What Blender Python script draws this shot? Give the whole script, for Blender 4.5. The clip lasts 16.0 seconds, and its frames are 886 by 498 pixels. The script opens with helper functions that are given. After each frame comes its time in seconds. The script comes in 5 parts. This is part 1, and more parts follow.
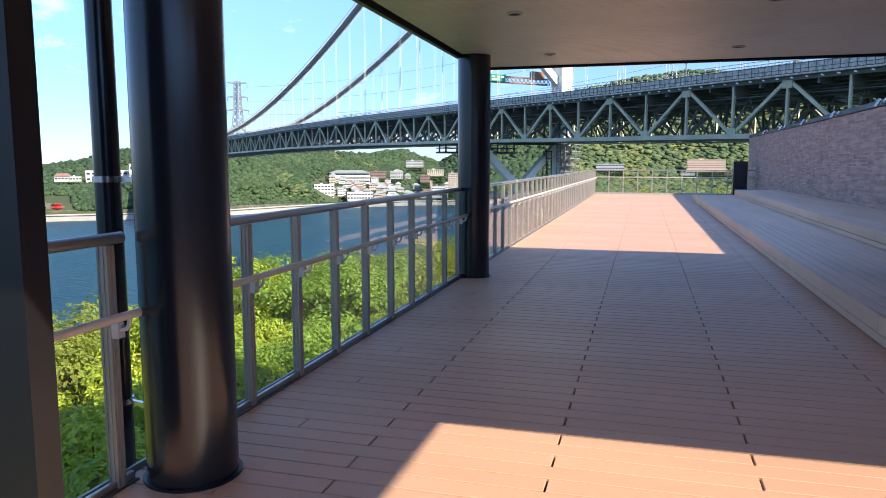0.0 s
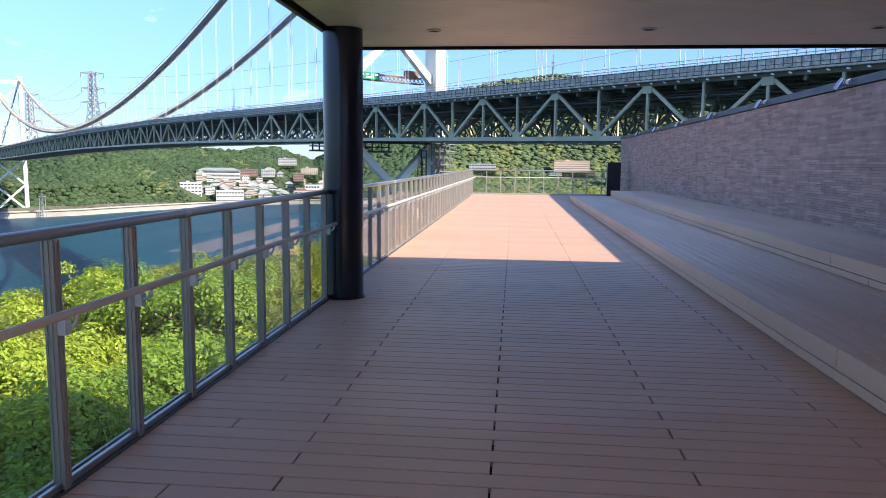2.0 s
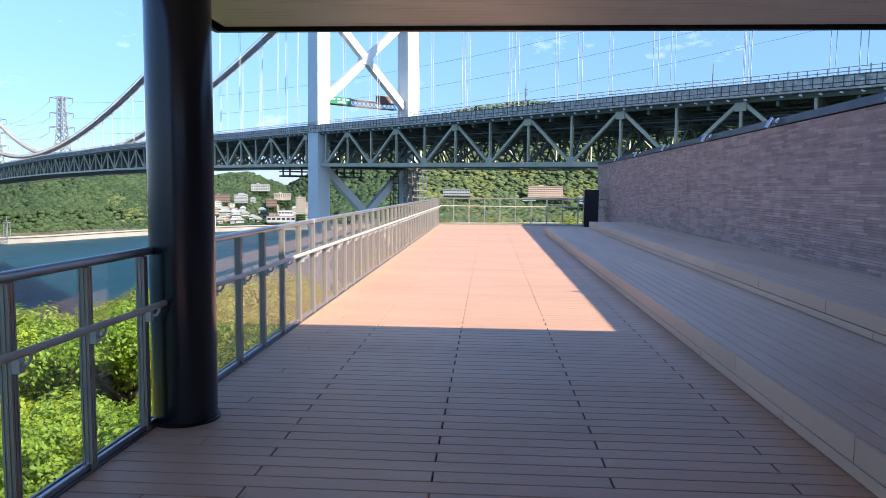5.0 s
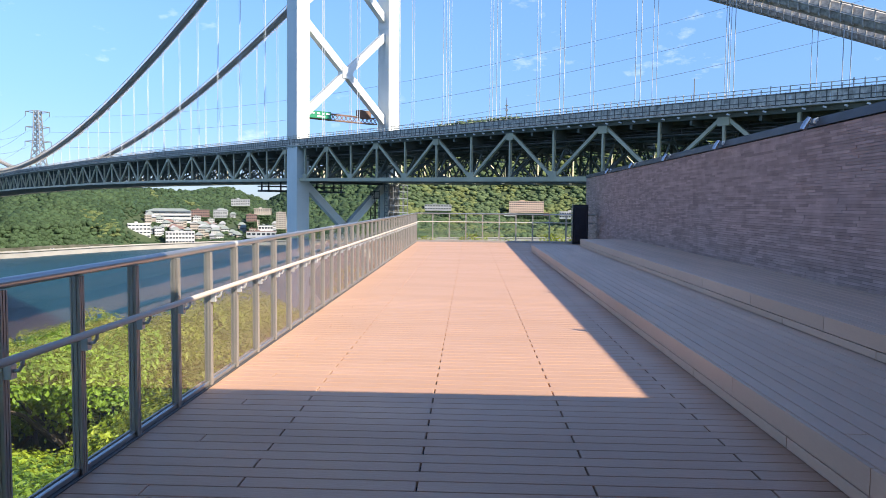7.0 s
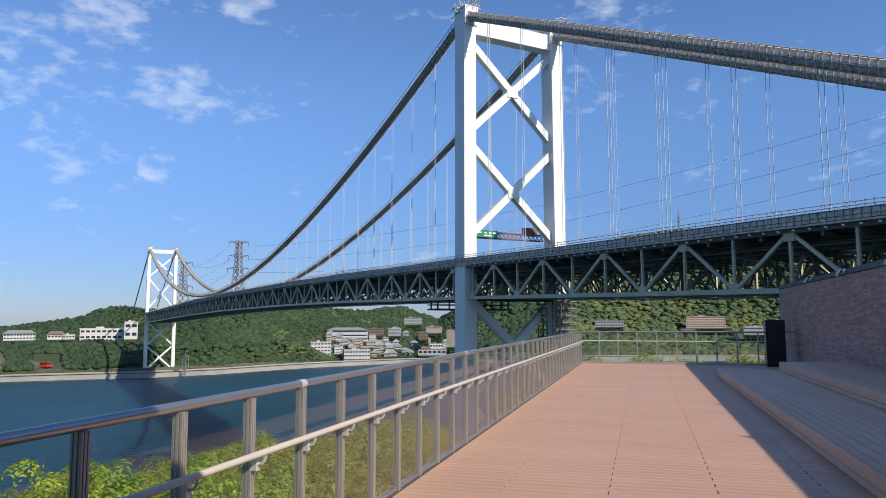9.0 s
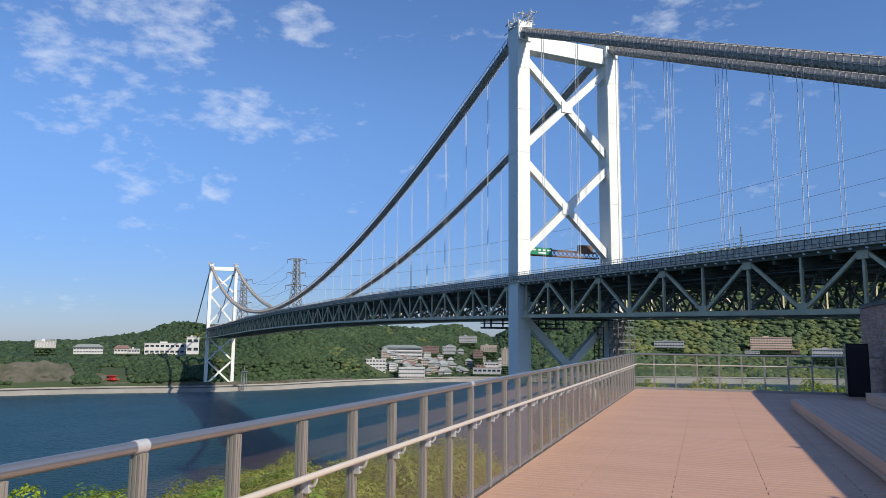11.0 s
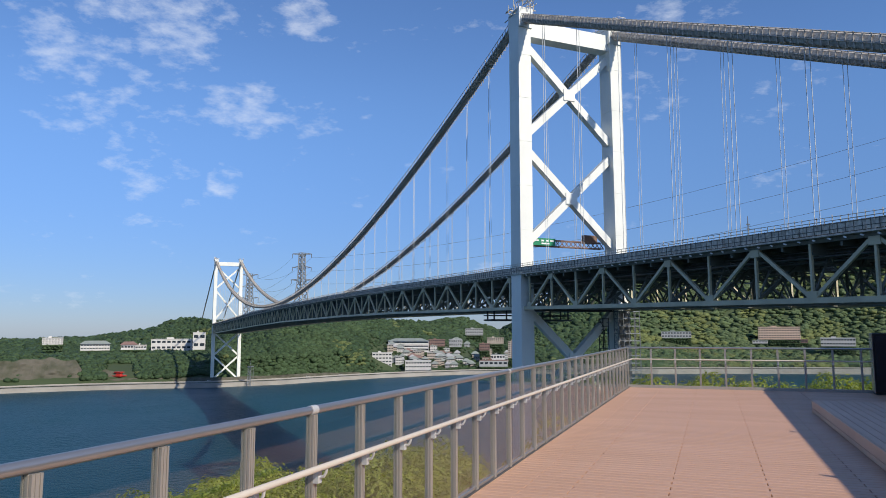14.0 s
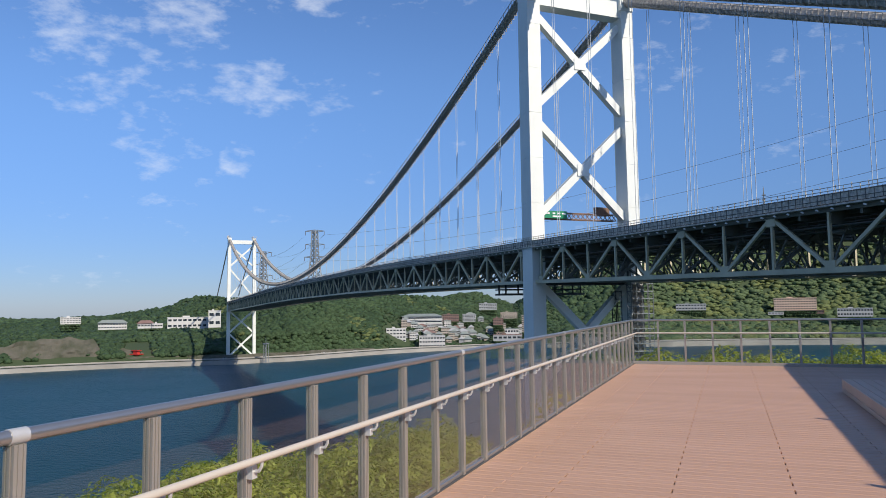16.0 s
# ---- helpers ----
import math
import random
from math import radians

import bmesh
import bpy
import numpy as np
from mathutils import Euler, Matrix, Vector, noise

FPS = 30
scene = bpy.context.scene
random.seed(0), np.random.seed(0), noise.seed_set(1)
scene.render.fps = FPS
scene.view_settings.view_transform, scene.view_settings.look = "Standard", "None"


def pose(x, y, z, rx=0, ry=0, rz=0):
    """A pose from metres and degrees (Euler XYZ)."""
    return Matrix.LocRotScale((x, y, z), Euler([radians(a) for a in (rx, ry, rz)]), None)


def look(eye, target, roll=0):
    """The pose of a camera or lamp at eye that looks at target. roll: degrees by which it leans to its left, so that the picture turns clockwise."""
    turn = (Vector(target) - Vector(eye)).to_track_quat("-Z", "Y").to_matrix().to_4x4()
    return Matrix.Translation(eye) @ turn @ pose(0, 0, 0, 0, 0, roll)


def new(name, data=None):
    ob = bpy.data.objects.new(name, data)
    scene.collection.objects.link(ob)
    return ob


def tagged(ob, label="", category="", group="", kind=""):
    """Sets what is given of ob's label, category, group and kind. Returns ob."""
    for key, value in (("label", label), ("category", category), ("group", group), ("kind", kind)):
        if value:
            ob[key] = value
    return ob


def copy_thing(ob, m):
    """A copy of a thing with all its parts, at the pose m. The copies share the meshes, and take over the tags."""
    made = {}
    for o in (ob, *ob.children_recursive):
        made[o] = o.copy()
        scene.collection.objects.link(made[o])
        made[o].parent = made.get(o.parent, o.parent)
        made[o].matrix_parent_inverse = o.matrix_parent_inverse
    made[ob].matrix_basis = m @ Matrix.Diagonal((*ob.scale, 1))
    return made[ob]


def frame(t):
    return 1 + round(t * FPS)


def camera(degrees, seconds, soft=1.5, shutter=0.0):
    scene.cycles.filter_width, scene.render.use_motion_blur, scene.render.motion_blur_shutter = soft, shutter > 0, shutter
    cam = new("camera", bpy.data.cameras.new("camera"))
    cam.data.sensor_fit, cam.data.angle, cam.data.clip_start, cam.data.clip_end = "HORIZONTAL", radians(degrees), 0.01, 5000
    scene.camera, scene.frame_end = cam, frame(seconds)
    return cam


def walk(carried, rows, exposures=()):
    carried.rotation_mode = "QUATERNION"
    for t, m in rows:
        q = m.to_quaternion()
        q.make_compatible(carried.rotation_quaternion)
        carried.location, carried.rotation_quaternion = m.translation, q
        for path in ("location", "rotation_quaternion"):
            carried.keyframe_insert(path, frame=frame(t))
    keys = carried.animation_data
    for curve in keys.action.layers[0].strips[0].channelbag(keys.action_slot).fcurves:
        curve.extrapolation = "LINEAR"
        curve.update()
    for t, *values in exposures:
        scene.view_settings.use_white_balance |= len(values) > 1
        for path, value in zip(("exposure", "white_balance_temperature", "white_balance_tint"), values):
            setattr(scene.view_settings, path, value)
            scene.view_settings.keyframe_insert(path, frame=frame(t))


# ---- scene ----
cam = camera(63.5, 16.0, soft=0.6)
EXPOSURES = [(0, 1.2, 6800, 10), (3.5, 1.17, 6800, 10), (6.5, 1.0, 6850, 10), (7.5, 0.78, 6800, 10), (8.5, 0.28, 6700, 10), (9.5, 0.05, 6550, 10), (16, 0.0, 6550, 10)]
PATH = [
    (0, (0.599, 0.885, 1.448), (0.065, 2.798, 1.21), -0.0),
    (0.5, (0.467, 1.14, 1.449), (0.147, 3.098, 1.199), 0.8),
    (1, (0.421, 1.541, 1.464), (0.16, 3.507, 1.207), 1.3),
    (1.5, (0.31, 1.968, 1.439), (0.076, 3.938, 1.19), 0.5),
    (2, (0.295, 2.412, 1.431), (0.101, 4.388, 1.192), 0.6),
    (2.5, (0.309, 2.86, 1.443), (0.151, 4.841, 1.215), 0.9),
    (3, (0.277, 3.365, 1.454), (0.148, 5.349, 1.241), 1.2),
    (3.5, (0.318, 3.913, 1.477), (0.199, 5.9, 1.282), 1.3),
    (5.8, (0.528, 6.119, 1.537), (0.421, 8.109, 1.371), -0.3),
    (6, (0.528, 6.355, 1.522), (0.444, 8.345, 1.351), -0.4),
    (6.5, (0.492, 6.959, 1.489), (0.446, 8.951, 1.31), -0.3),
    (7, (0.481, 7.502, 1.502), (0.407, 9.497, 1.376), 0.6),
    (7.5, (0.461, 8.012, 1.514), (0.315, 10.007, 1.482), 0.6),
    (8, (0.508, 8.521, 1.54), (0.257, 10.504, 1.61), 0.1),
    (8.5, (0.53, 8.985, 1.527), (0.139, 10.941, 1.679), 0.0),
    (9, (0.563, 9.466, 1.539), (0.029, 11.383, 1.737), -0.1),
    (9.5, (0.601, 9.921, 1.544), (-0.037, 11.805, 1.755), 0.1),
    (10, (0.556, 10.448, 1.561), (-0.126, 12.315, 1.785), 0.6),
    (12.5, (0.673, 12.825, 1.59), (0.001, 14.691, 1.849), 0.2),
    (13, (0.674, 13.398, 1.599), (-0.013, 15.259, 1.854), 0.2),
    (13.5, (0.638, 13.929, 1.605), (-0.053, 15.79, 1.847), 0.1),
    (14, (0.686, 14.453, 1.601), (-0.01, 16.315, 1.829), -0.1),
    (14.5, (0.661, 14.975, 1.584), (-0.043, 16.835, 1.793), -0.5),
    (15, (0.666, 15.514, 1.579), (-0.051, 17.371, 1.77), -0.7),
    (15.5, (0.668, 16.02, 1.567), (-0.062, 17.874, 1.74), -0.8),
    (16, (0.711, 16.536, 1.555), (-0.022, 18.391, 1.715), -0.8),
]
walk(cam, [(t, look(eye, target, roll)) for t, eye, target, roll in PATH], EXPOSURES)

# ---------------------------------------------------------------- sky and sun
SUN = Vector((1.27, -0.667, 1.0)).normalized()
world = bpy.data.worlds.new("sky")
scene.world = world
world.use_nodes = True
wn, wl = world.node_tree.nodes, world.node_tree.links
sky = wn.new("ShaderNodeTexSky")
sky.sky_type, sky.sun_disc = "NISHITA", False
sky.sun_elevation = math.asin(SUN.z)
sky.sun_rotation = math.atan2(SUN.x, SUN.y)
sky.air_density, sky.dust_density, sky.ozone_density = 1.0, 0.15, 5.0
wtc = wn.new("ShaderNodeTexCoord")
wmap = wn.new("ShaderNodeMapping")
wmap.inputs["Scale"].default_value = (1.0, 1.0, 2.2)
wno = wn.new("ShaderNodeTexNoise")
wno.inputs["Scale"].default_value, wno.inputs["Detail"].default_value, wno.inputs["Roughness"].default_value = 30.0, 7.0, 0.6
wno2 = wn.new("ShaderNodeTexNoise")
wno2.inputs["Scale"].default_value, wno2.inputs["Detail"].default_value = 5.0, 2.0
wmul = wn.new("ShaderNodeMath")
wmul.operation = "ADD"
wr = wn.new("ShaderNodeValToRGB")
wr.color_ramp.elements[0].position, wr.color_ramp.elements[1].position = 0.585, 0.74
wr.color_ramp.elements[1].color = (0.42, 0.42, 0.42, 1)
wmix = wn.new("ShaderNodeMix")
wmix.data_type = "RGBA"
wmix.inputs["B"].default_value = (7.5, 8.0, 8.8, 1)
wl.new(wtc.outputs["Generated"], wmap.inputs["Vector"])
wl.new(wmap.outputs["Vector"], wno.inputs["Vector"])
wl.new(wmap.outputs["Vector"], wno2.inputs["Vector"])
wl.new(wno.outputs["Fac"], wmul.inputs[0])
wl.new(wno2.outputs["Fac"], wmul.inputs[1])
# loose cloud banks: two patches high over the strait, one low over the far hills
banks = None
# the last three, wide ones are added out of view to brighten the shade
for az, el, size in ((-35.6, 16.8, 0.075), (-32.6, 15.8, 0.085), (-29.6, 16.4, 0.075), (-27.0, 17.3, 0.05), (-50.0, 22.2, 0.10), (-43.0, 23.4, 0.11), (-32.0, 24.5, 0.05), (-37.6, 11.6, 0.03), (100, 55, 0.7), (170, 35, 0.75), (-130, 50, 0.7)):
    dn = wn.new("ShaderNodeVectorMath")
    dn.operation = "DISTANCE"
    a, e = radians(az), radians(el)
    dn.inputs[1].default_value = (math.sin(a) * math.cos(e), math.cos(a) * math.cos(e), math.sin(e))
    wl.new(wtc.outputs["Generated"], dn.inputs[0])
    rg = wn.new("ShaderNodeMapRange")
    rg.interpolation_type = "SMOOTHSTEP"
    rg.inputs["From Min"].default_value, rg.inputs["From Max"].default_value = size, 0.02
    wl.new(dn.outputs["Value"], rg.inputs["Value"])
    if banks is None:
        banks = rg.outputs["Result"]
    else:
        mx = wn.new("ShaderNodeMath")
        mx.operation = "MAXIMUM"
        wl.new(banks, mx.inputs[0])
        wl.new(rg.outputs["Result"], mx.inputs[1])
        banks = mx.outputs["Value"]
wm2 = wn.new("ShaderNodeMath")
wm2.operation = "MULTIPLY_ADD"
wm2.inputs[1].default_value = 0.25
wl.new(banks, wm2.inputs[0])
wl.new(wmul.outputs["Value"], wm2.inputs[2])
wm3 = wn.new("ShaderNodeMath")
wm3.operation = "MULTIPLY"
wm3.inputs[1].default_value = 0.5
wl.new(wm2.outputs["Value"], wm3.inputs[0])
wl.new(wm3.outputs["Value"], wr.inputs["Fac"])
wl.new(wr.outputs["Color"], wmix.inputs["Factor"])
wtint = wn.new("ShaderNodeMix")
wtint.data_type, wtint.blend_type = "RGBA", "MULTIPLY"
wtint.inputs["Factor"].default_value = 1.0
wtint.inputs["B"].default_value = (0.86, 1.0, 1.2, 1)
wl.new(sky.outputs["Color"], wtint.inputs["A"])
# the air is clearer at the horizon than the model's
wsep = wn.new("ShaderNodeSeparateXYZ")
wl.new(wtc.outputs["Generated"], wsep.inputs["Vector"])
wgr = wn.new("ShaderNodeMapRange")
wgr.interpolation_type = "SMOOTHSTEP"
wgr.inputs["From Max"].default_value = 0.34
whz = wn.new("ShaderNodeMix")
whz.data_type = "RGBA"
whz.inputs["A"].default_value, whz.inputs["B"].default_value = (0.52, 0.535, 0.67, 1), (1.06, 1.06, 1.06, 1)
wl.new(wgr.outputs["Result"], whz.inputs["Factor"])
wl.new(wsep.outputs["Z"], wgr.inputs["Value"])
wcl = wn.new("ShaderNodeMix")
wcl.data_type, wcl.blend_type = "RGBA", "MULTIPLY"
wcl.inputs["Factor"].default_value = 1.0
wl.new(wtint.outputs["Result"], wcl.inputs["A"])
wl.new(whz.outputs["Result"], wcl.inputs["B"])
wl.new(wcl.outputs["Result"], wmix.inputs["A"])
wl.new(wmix.outputs["Result"], wn["Background"].inputs["Color"])
wn["Background"].inputs["Strength"].default_value = 0.115

lamp = bpy.data.lights.new("sun", "SUN")
lamp.energy, lamp.angle, lamp.color = 4.8, radians(0.53), (1.0, 0.91, 0.77)
sun_ob = new("sun", lamp)
sun_ob.matrix_world = look(SUN * 100, (0, 0, 0))


# ---------------------------------------------------------------- materials
def mat(name, color, rough=0.6, metal=0.0, var=0.15, scale=2.0, bump=0.1, fine=40.0, rnd=0.0, second=None, spec=0.5, stretch=(1, 1, 1), island=False):
    """Principled surface with variation at two scales; rnd: tone by object (or by island)."""
    m = bpy.data.materials.new(name)
    m.use_nodes = True
    n, l = m.node_tree.nodes, m.node_tree.links
    b = n["Principled BSDF"]
    b.inputs["Metallic"].default_value = metal
    b.inputs["Specular IOR Level"].default_value = spec
    geo = n.new("ShaderNodeNewGeometry")
    mp = n.new("ShaderNodeMapping")
    mp.inputs["Scale"].default_value = stretch
    l.new(geo.outputs["Position"], mp.inputs["Vector"])
    big, small = n.new("ShaderNodeTexNoise"), n.new("ShaderNodeTexNoise")
    big.inputs["Scale"].default_value, big.inputs["Detail"].default_value = scale, 5.0
    small.inputs["Scale"].default_value, small.inputs["Detail"].default_value = fine, 3.0
    for t in (big, small):
        l.new(mp.outputs["Vector"], t.inputs["Vector"])
    mix = n.new("ShaderNodeMix")
    mix.data_type = "RGBA"
    c2 = second or tuple(c * (1 - 2 * var) for c in color)
    c1 = tuple(min(1, c * (1 + var)) for c in color) if not second else color
    mix.inputs["A"].default_value, mix.inputs["B"].default_value = (*c1, 1), (*c2, 1)
    add = n.new("ShaderNodeMath")
    add.operation = "MULTIPLY_ADD"
    add.inputs[1].default_value, add.inputs[2].default_value = 0.35, 0.0
    l.new(small.outputs["Fac"], add.inputs[0])
    ramp = n.new("ShaderNodeMapRange")
    ramp.inputs["From Min"].default_value, ramp.inputs["From Max"].default_value = 0.3, 0.7
    l.new(big.outputs["Fac"], ramp.inputs["Value"])
    sm = n.new("ShaderNodeMath")
    sm.operation = "MULTIPLY_ADD"
    sm.inputs[1].default_value = 0.65
    l.new(ramp.outputs["Result"], sm.inputs[0])
    l.new(add.outputs["Value"], sm.inputs[2])
    l.new(sm.outputs["Value"], mix.inputs["Factor"])
    out = mix.outputs["Result"]
    if rnd:
        hs = n.new("ShaderNodeHueSaturation")
        mr = n.new("ShaderNodeMapRange")
        mr.inputs["To Min"].default_value, mr.inputs["To Max"].default_value = 1 - rnd, 1 + rnd
        if island:
            l.new(geo.outputs["Random Per Island"], mr.inputs["Value"])
        else:
            oi = n.new("ShaderNodeObjectInfo")
            l.new(oi.outputs["Random"], mr.inputs["Value"])
        l.new(mr.outputs["Result"], hs.inputs["Value"])
        l.new(out, hs.inputs["Color"])
        out = hs.outputs["Color"]
    l.new(out, b.inputs["Base Color"])
    rr = n.new("ShaderNodeMapRange")
    rr.inputs["To Min"].default_value, rr.inputs["To Max"].default_value = max(0.02, rough - 0.1), min(1, rough + 0.1)
    l.new(big.outputs["Fac"], rr.inputs["Value"])
    l.new(rr.outputs["Result"], b.inputs["Roughness"])
    if bump:
        bp = n.new("ShaderNodeBump")
        bp.inputs["Strength"].default_value, bp.inputs["Distance"].default_value = bump, 0.02
        l.new(small.outputs["Fac"], bp.inputs["Height"])
        l.new(bp.outputs["Normal"], b.inputs["Normal"])
    return m


DECK = mat("composite_decking", (0.52, 0.305, 0.20), 0.5, var=0.06, scale=1.3, bump=0.12, fine=60, rnd=0.03, stretch=(0.3, 1.0, 1))
DECK_J = mat("composite_decking_far", (0.52, 0.305, 0.20), 0.5, var=0.06, scale=1.3, bump=0.12, fine=60, rnd=0.03, stretch=(0.3, 1.0, 1), island=True)
BENCH = mat("composite_bench_board", (0.62, 0.40, 0.28), 0.5, spec=0.42, var=0.08, scale=1.3, bump=0.12, fine=60, rnd=0.05, stretch=(1.6, 0.25, 1))
GAP = mat("dark_substructure", (0.015, 0.013, 0.012), 0.9, bump=0)
BRICK = mat("brown_brick", (0.40, 0.275, 0.24), 0.8, spec=0.3, var=0.12, scale=4, bump=0.4, fine=90, rnd=0.22)
BRICK_J = mat("brown_brick_far", (0.40, 0.275, 0.24), 0.8, spec=0.3, var=0.12, scale=4, bump=0.4, fine=90, rnd=0.22, island=True)
MORTAR = mat("dark_mortar", (0.085, 0.066, 0.062), 0.9, bump=0.3)
COPING = mat("coping_metal", (0.05, 0.06, 0.08), 0.4, 0.6, bump=0.03)
NAVY = mat("dark_column_paint", (0.008, 0.012, 0.02), 0.22, 0.0, var=0.1, bump=0.02, fine=200, spec=0.6)
BLACK = mat("black_metal", (0.008, 0.008, 0.01), 0.4, 0.2, bump=0.02)
STEEL = mat("anodised_rail_metal", (0.43, 0.425, 0.42), 0.33, 0.8, var=0.06, bump=0.03, fine=150, stretch=(1, 0.2, 1))
POST = mat("anodised_post_metal", (0.40, 0.37, 0.34), 0.42, 0.45, var=0.06, bump=0.03, fine=150)
FOOT = mat("dark_channel_metal", (0.11, 0.105, 0.10), 0.45, 0.4, bump=0.02)
HAND = mat("handrail_beige", (0.56, 0.50, 0.43), 0.4, 0.0, var=0.05, bump=0.02)
WHITEP = mat("white_bracket_metal", (0.62, 0.62, 0.62), 0.4, 0.3, bump=0.02)
CHROME = mat("clamp_steel", (0.5, 0.5, 0.52), 0.25, 1.0, bump=0.02)
CEIL = mat("ceiling_metal", (0.76, 0.71, 0.67), 0.42, 0.0, var=0.04, bump=0.02, fine=60)
ROOFM = mat("roof_metal", (0.035, 0.035, 0.04), 0.5, 0.4, bump=0.03)
# kept pale so that the unseen south wall bounces more light
PLASTER = mat("plain_wall_plaster", (0.6, 0.56, 0.52), 0.85, bump=0.1)
BRIDGEM = mat("bridge_grey_green_paint", (0.52, 0.475, 0.33), 0.5, var=0.12, scale=0.3, bump=0.02, fine=3)
TOWERM = mat("tower_white_paint", (0.72, 0.74, 0.70), 0.5, var=0.05, scale=0.12, bump=0.03, fine=1.5)
NET = mat("scaffold_netting", (0.86, 0.80, 0.70), 0.85, var=0.25, scale=1.6, bump=0.6, fine=5.0, second=(0.20, 0.185, 0.165))
CATW = mat("catwalk_wrap", (0.66, 0.61, 0.54), 0.9, var=0.25, scale=1.8, bump=0.6, fine=6.0, second=(0.17, 0.15, 0.135))
BARS = mat("dark_scaffold_tube", (0.13, 0.12, 0.11), 0.6, 0.3, bump=0)
ROPE = mat("hanger_rope", (0.5, 0.53, 0.56), 0.5, bump=0)
# dark steel; on slab and strut the near-black holds the shade below deck
DARKST = mat("dark_steel_and_deck_shade", (0.035, 0.038, 0.04), 0.7, bump=0.02, scale=0.3)
# darkened copy of BRIDGEM: shade inside the truss is in the colour
BRIDGE_SHADE = mat("bridge_steel_in_shade", (0.15, 0.155, 0.13), 0.6, var=0.12, scale=0.3, bump=0.02)
ASPHALT = mat("asphalt", (0.05, 0.05, 0.05), 0.85, bump=0.1)
CONC = mat("concrete_seawall", (0.34, 0.32, 0.285), 0.85, var=0.15, scale=0.05, bump=0.1, fine=0.8)
LATT = mat("lattice_galvanised", (0.22, 0.24, 0.26), 0.6, 0.3, bump=0)
WALLW = mat("building_white", (0.55, 0.54, 0.52), 0.7, var=0.06, scale=0.1, bump=0.02)
HOTELM = mat("hotel_render", (0.70, 0.50, 0.38), 0.7, var=0.06, scale=0.1, bump=0.02)
WALLB = mat("building_tan", (0.42, 0.36, 0.30), 0.7, var=0.08, scale=0.1, bump=0.02)
WALLR = mat("building_red_brown", (0.21, 0.13, 0.11), 0.7, var=0.08, scale=0.1, bump=0.02)
WALLG = mat("building_grey", (0.36, 0.37, 0.38), 0.7, var=0.08, scale=0.1, bump=0.02)
ROOFG = mat("roof_grey_green", (0.24, 0.27, 0.25), 0.7, var=0.1, scale=0.2, bump=0.02)
WIND = mat("window_dark", (0.03, 0.04, 0.05), 0.15, 0.0, bump=0)
SIGNG = mat("sign_green", (0.0, 0.22, 0.10), 0.5, bump=0)
SIGNW = mat("sign_white", (0.8, 0.8, 0.8), 0.5, bump=0)
RUST = mat("gantry_orange_brown", (0.21, 0.125, 0.09), 0.6, bump=0)
REDP = mat("red_paint", (0.5, 0.04, 0.03), 0.5, bump=0)
TRUNK = mat("bark", (0.10, 0.075, 0.055), 0.9, bump=0.4, fine=12)
SOIL = mat("hillside_undergrowth", (0.035, 0.06, 0.018), 0.95, var=0.4, scale=0.6, bump=0.8, fine=6)
LAND = mat("wooded_ground", (0.036, 0.058, 0.022), 0.95, var=0.35, scale=0.02, bump=0.6, fine=0.3, second=(0.058, 0.08, 0.034))
ROCK = mat("bare_rock", (0.125, 0.11, 0.09), 0.9, var=0.3, scale=0.09, bump=1.0, fine=0.5, second=(0.04, 0.05, 0.025))


def leaf_mat(name, color, rnd, second):
    m = mat(name, color, 0.55, var=0.2, scale=0.5 if rnd > 0.35 else 0.012, bump=0, rnd=rnd, second=second, island=True)
    return m


LEAF = leaf_mat("leaves_fresh", (0.52, 0.55, 0.05), 0.36, (0.24, 0.36, 0.035))
LEAF2 = leaf_mat("leaves_mid_green", (0.33, 0.46, 0.05), 0.36, (0.11, 0.22, 0.03))
LEAF3 = leaf_mat("leaves_olive", (0.37, 0.37, 0.06), 0.36, (0.13, 0.17, 0.035))
for lm in (LEAF, LEAF2, LEAF3):
    lb = lm.node_tree.nodes["Principled BSDF"]
    tr = lm.node_tree.nodes.new("ShaderNodeBsdfTranslucent")
    tr.inputs["Color"].default_value = (0.50, 0.56, 0.05, 1)
    ms = lm.node_tree.nodes.new("ShaderNodeMixShader")
    ms.inputs["Fac"].default_value = 0.4
    lm.node_tree.links.new(lb.outputs["BSDF"], ms.inputs[1])
    lm.node_tree.links.new(tr.outputs["BSDF"], ms.inputs[2])
    lm.node_tree.links.new(ms.outputs["Shader"], lm.node_tree.nodes["Material Output"].inputs["Surface"])
WOODS = leaf_mat("far_canopy", (0.058, 0.092, 0.040), 0.3, (0.030, 0.056, 0.027))
# paler copy of WOODS: sun and haze on the far slope are in its colour
WOODS_HAZED = leaf_mat("far_canopy_hazed", (0.100, 0.135, 0.060), 0.16, (0.066, 0.102, 0.048))
WOODS2 = leaf_mat("far_canopy_light", (0.155, 0.17, 0.06), 0.18, (0.095, 0.128, 0.05))
for wm in (WOODS, WOODS2, WOODS_HAZED):
    wnd, wlk = wm.node_tree.nodes, wm.node_tree.links
    rel, rbp, rge = wnd.new("ShaderNodeTexNoise"), wnd.new("ShaderNodeBump"), wnd.new("ShaderNodeNewGeometry")
    rel.inputs["Scale"].default_value, rel.inputs["Detail"].default_value, rel.inputs["Roughness"].default_value = 0.55, 4.0, 0.65
    rbp.inputs["Strength"].default_value, rbp.inputs["Distance"].default_value = 0.8, 1.6
    wlk.new(rge.outputs["Position"], rel.inputs["Vector"])
    wlk.new(rel.outputs["Fac"], rbp.inputs["Height"])
    wlk.new(rbp.outputs["Normal"], wnd["Principled BSDF"].inputs["Normal"])
    wnd["Principled BSDF"].inputs["Specular IOR Level"].default_value = 0.15


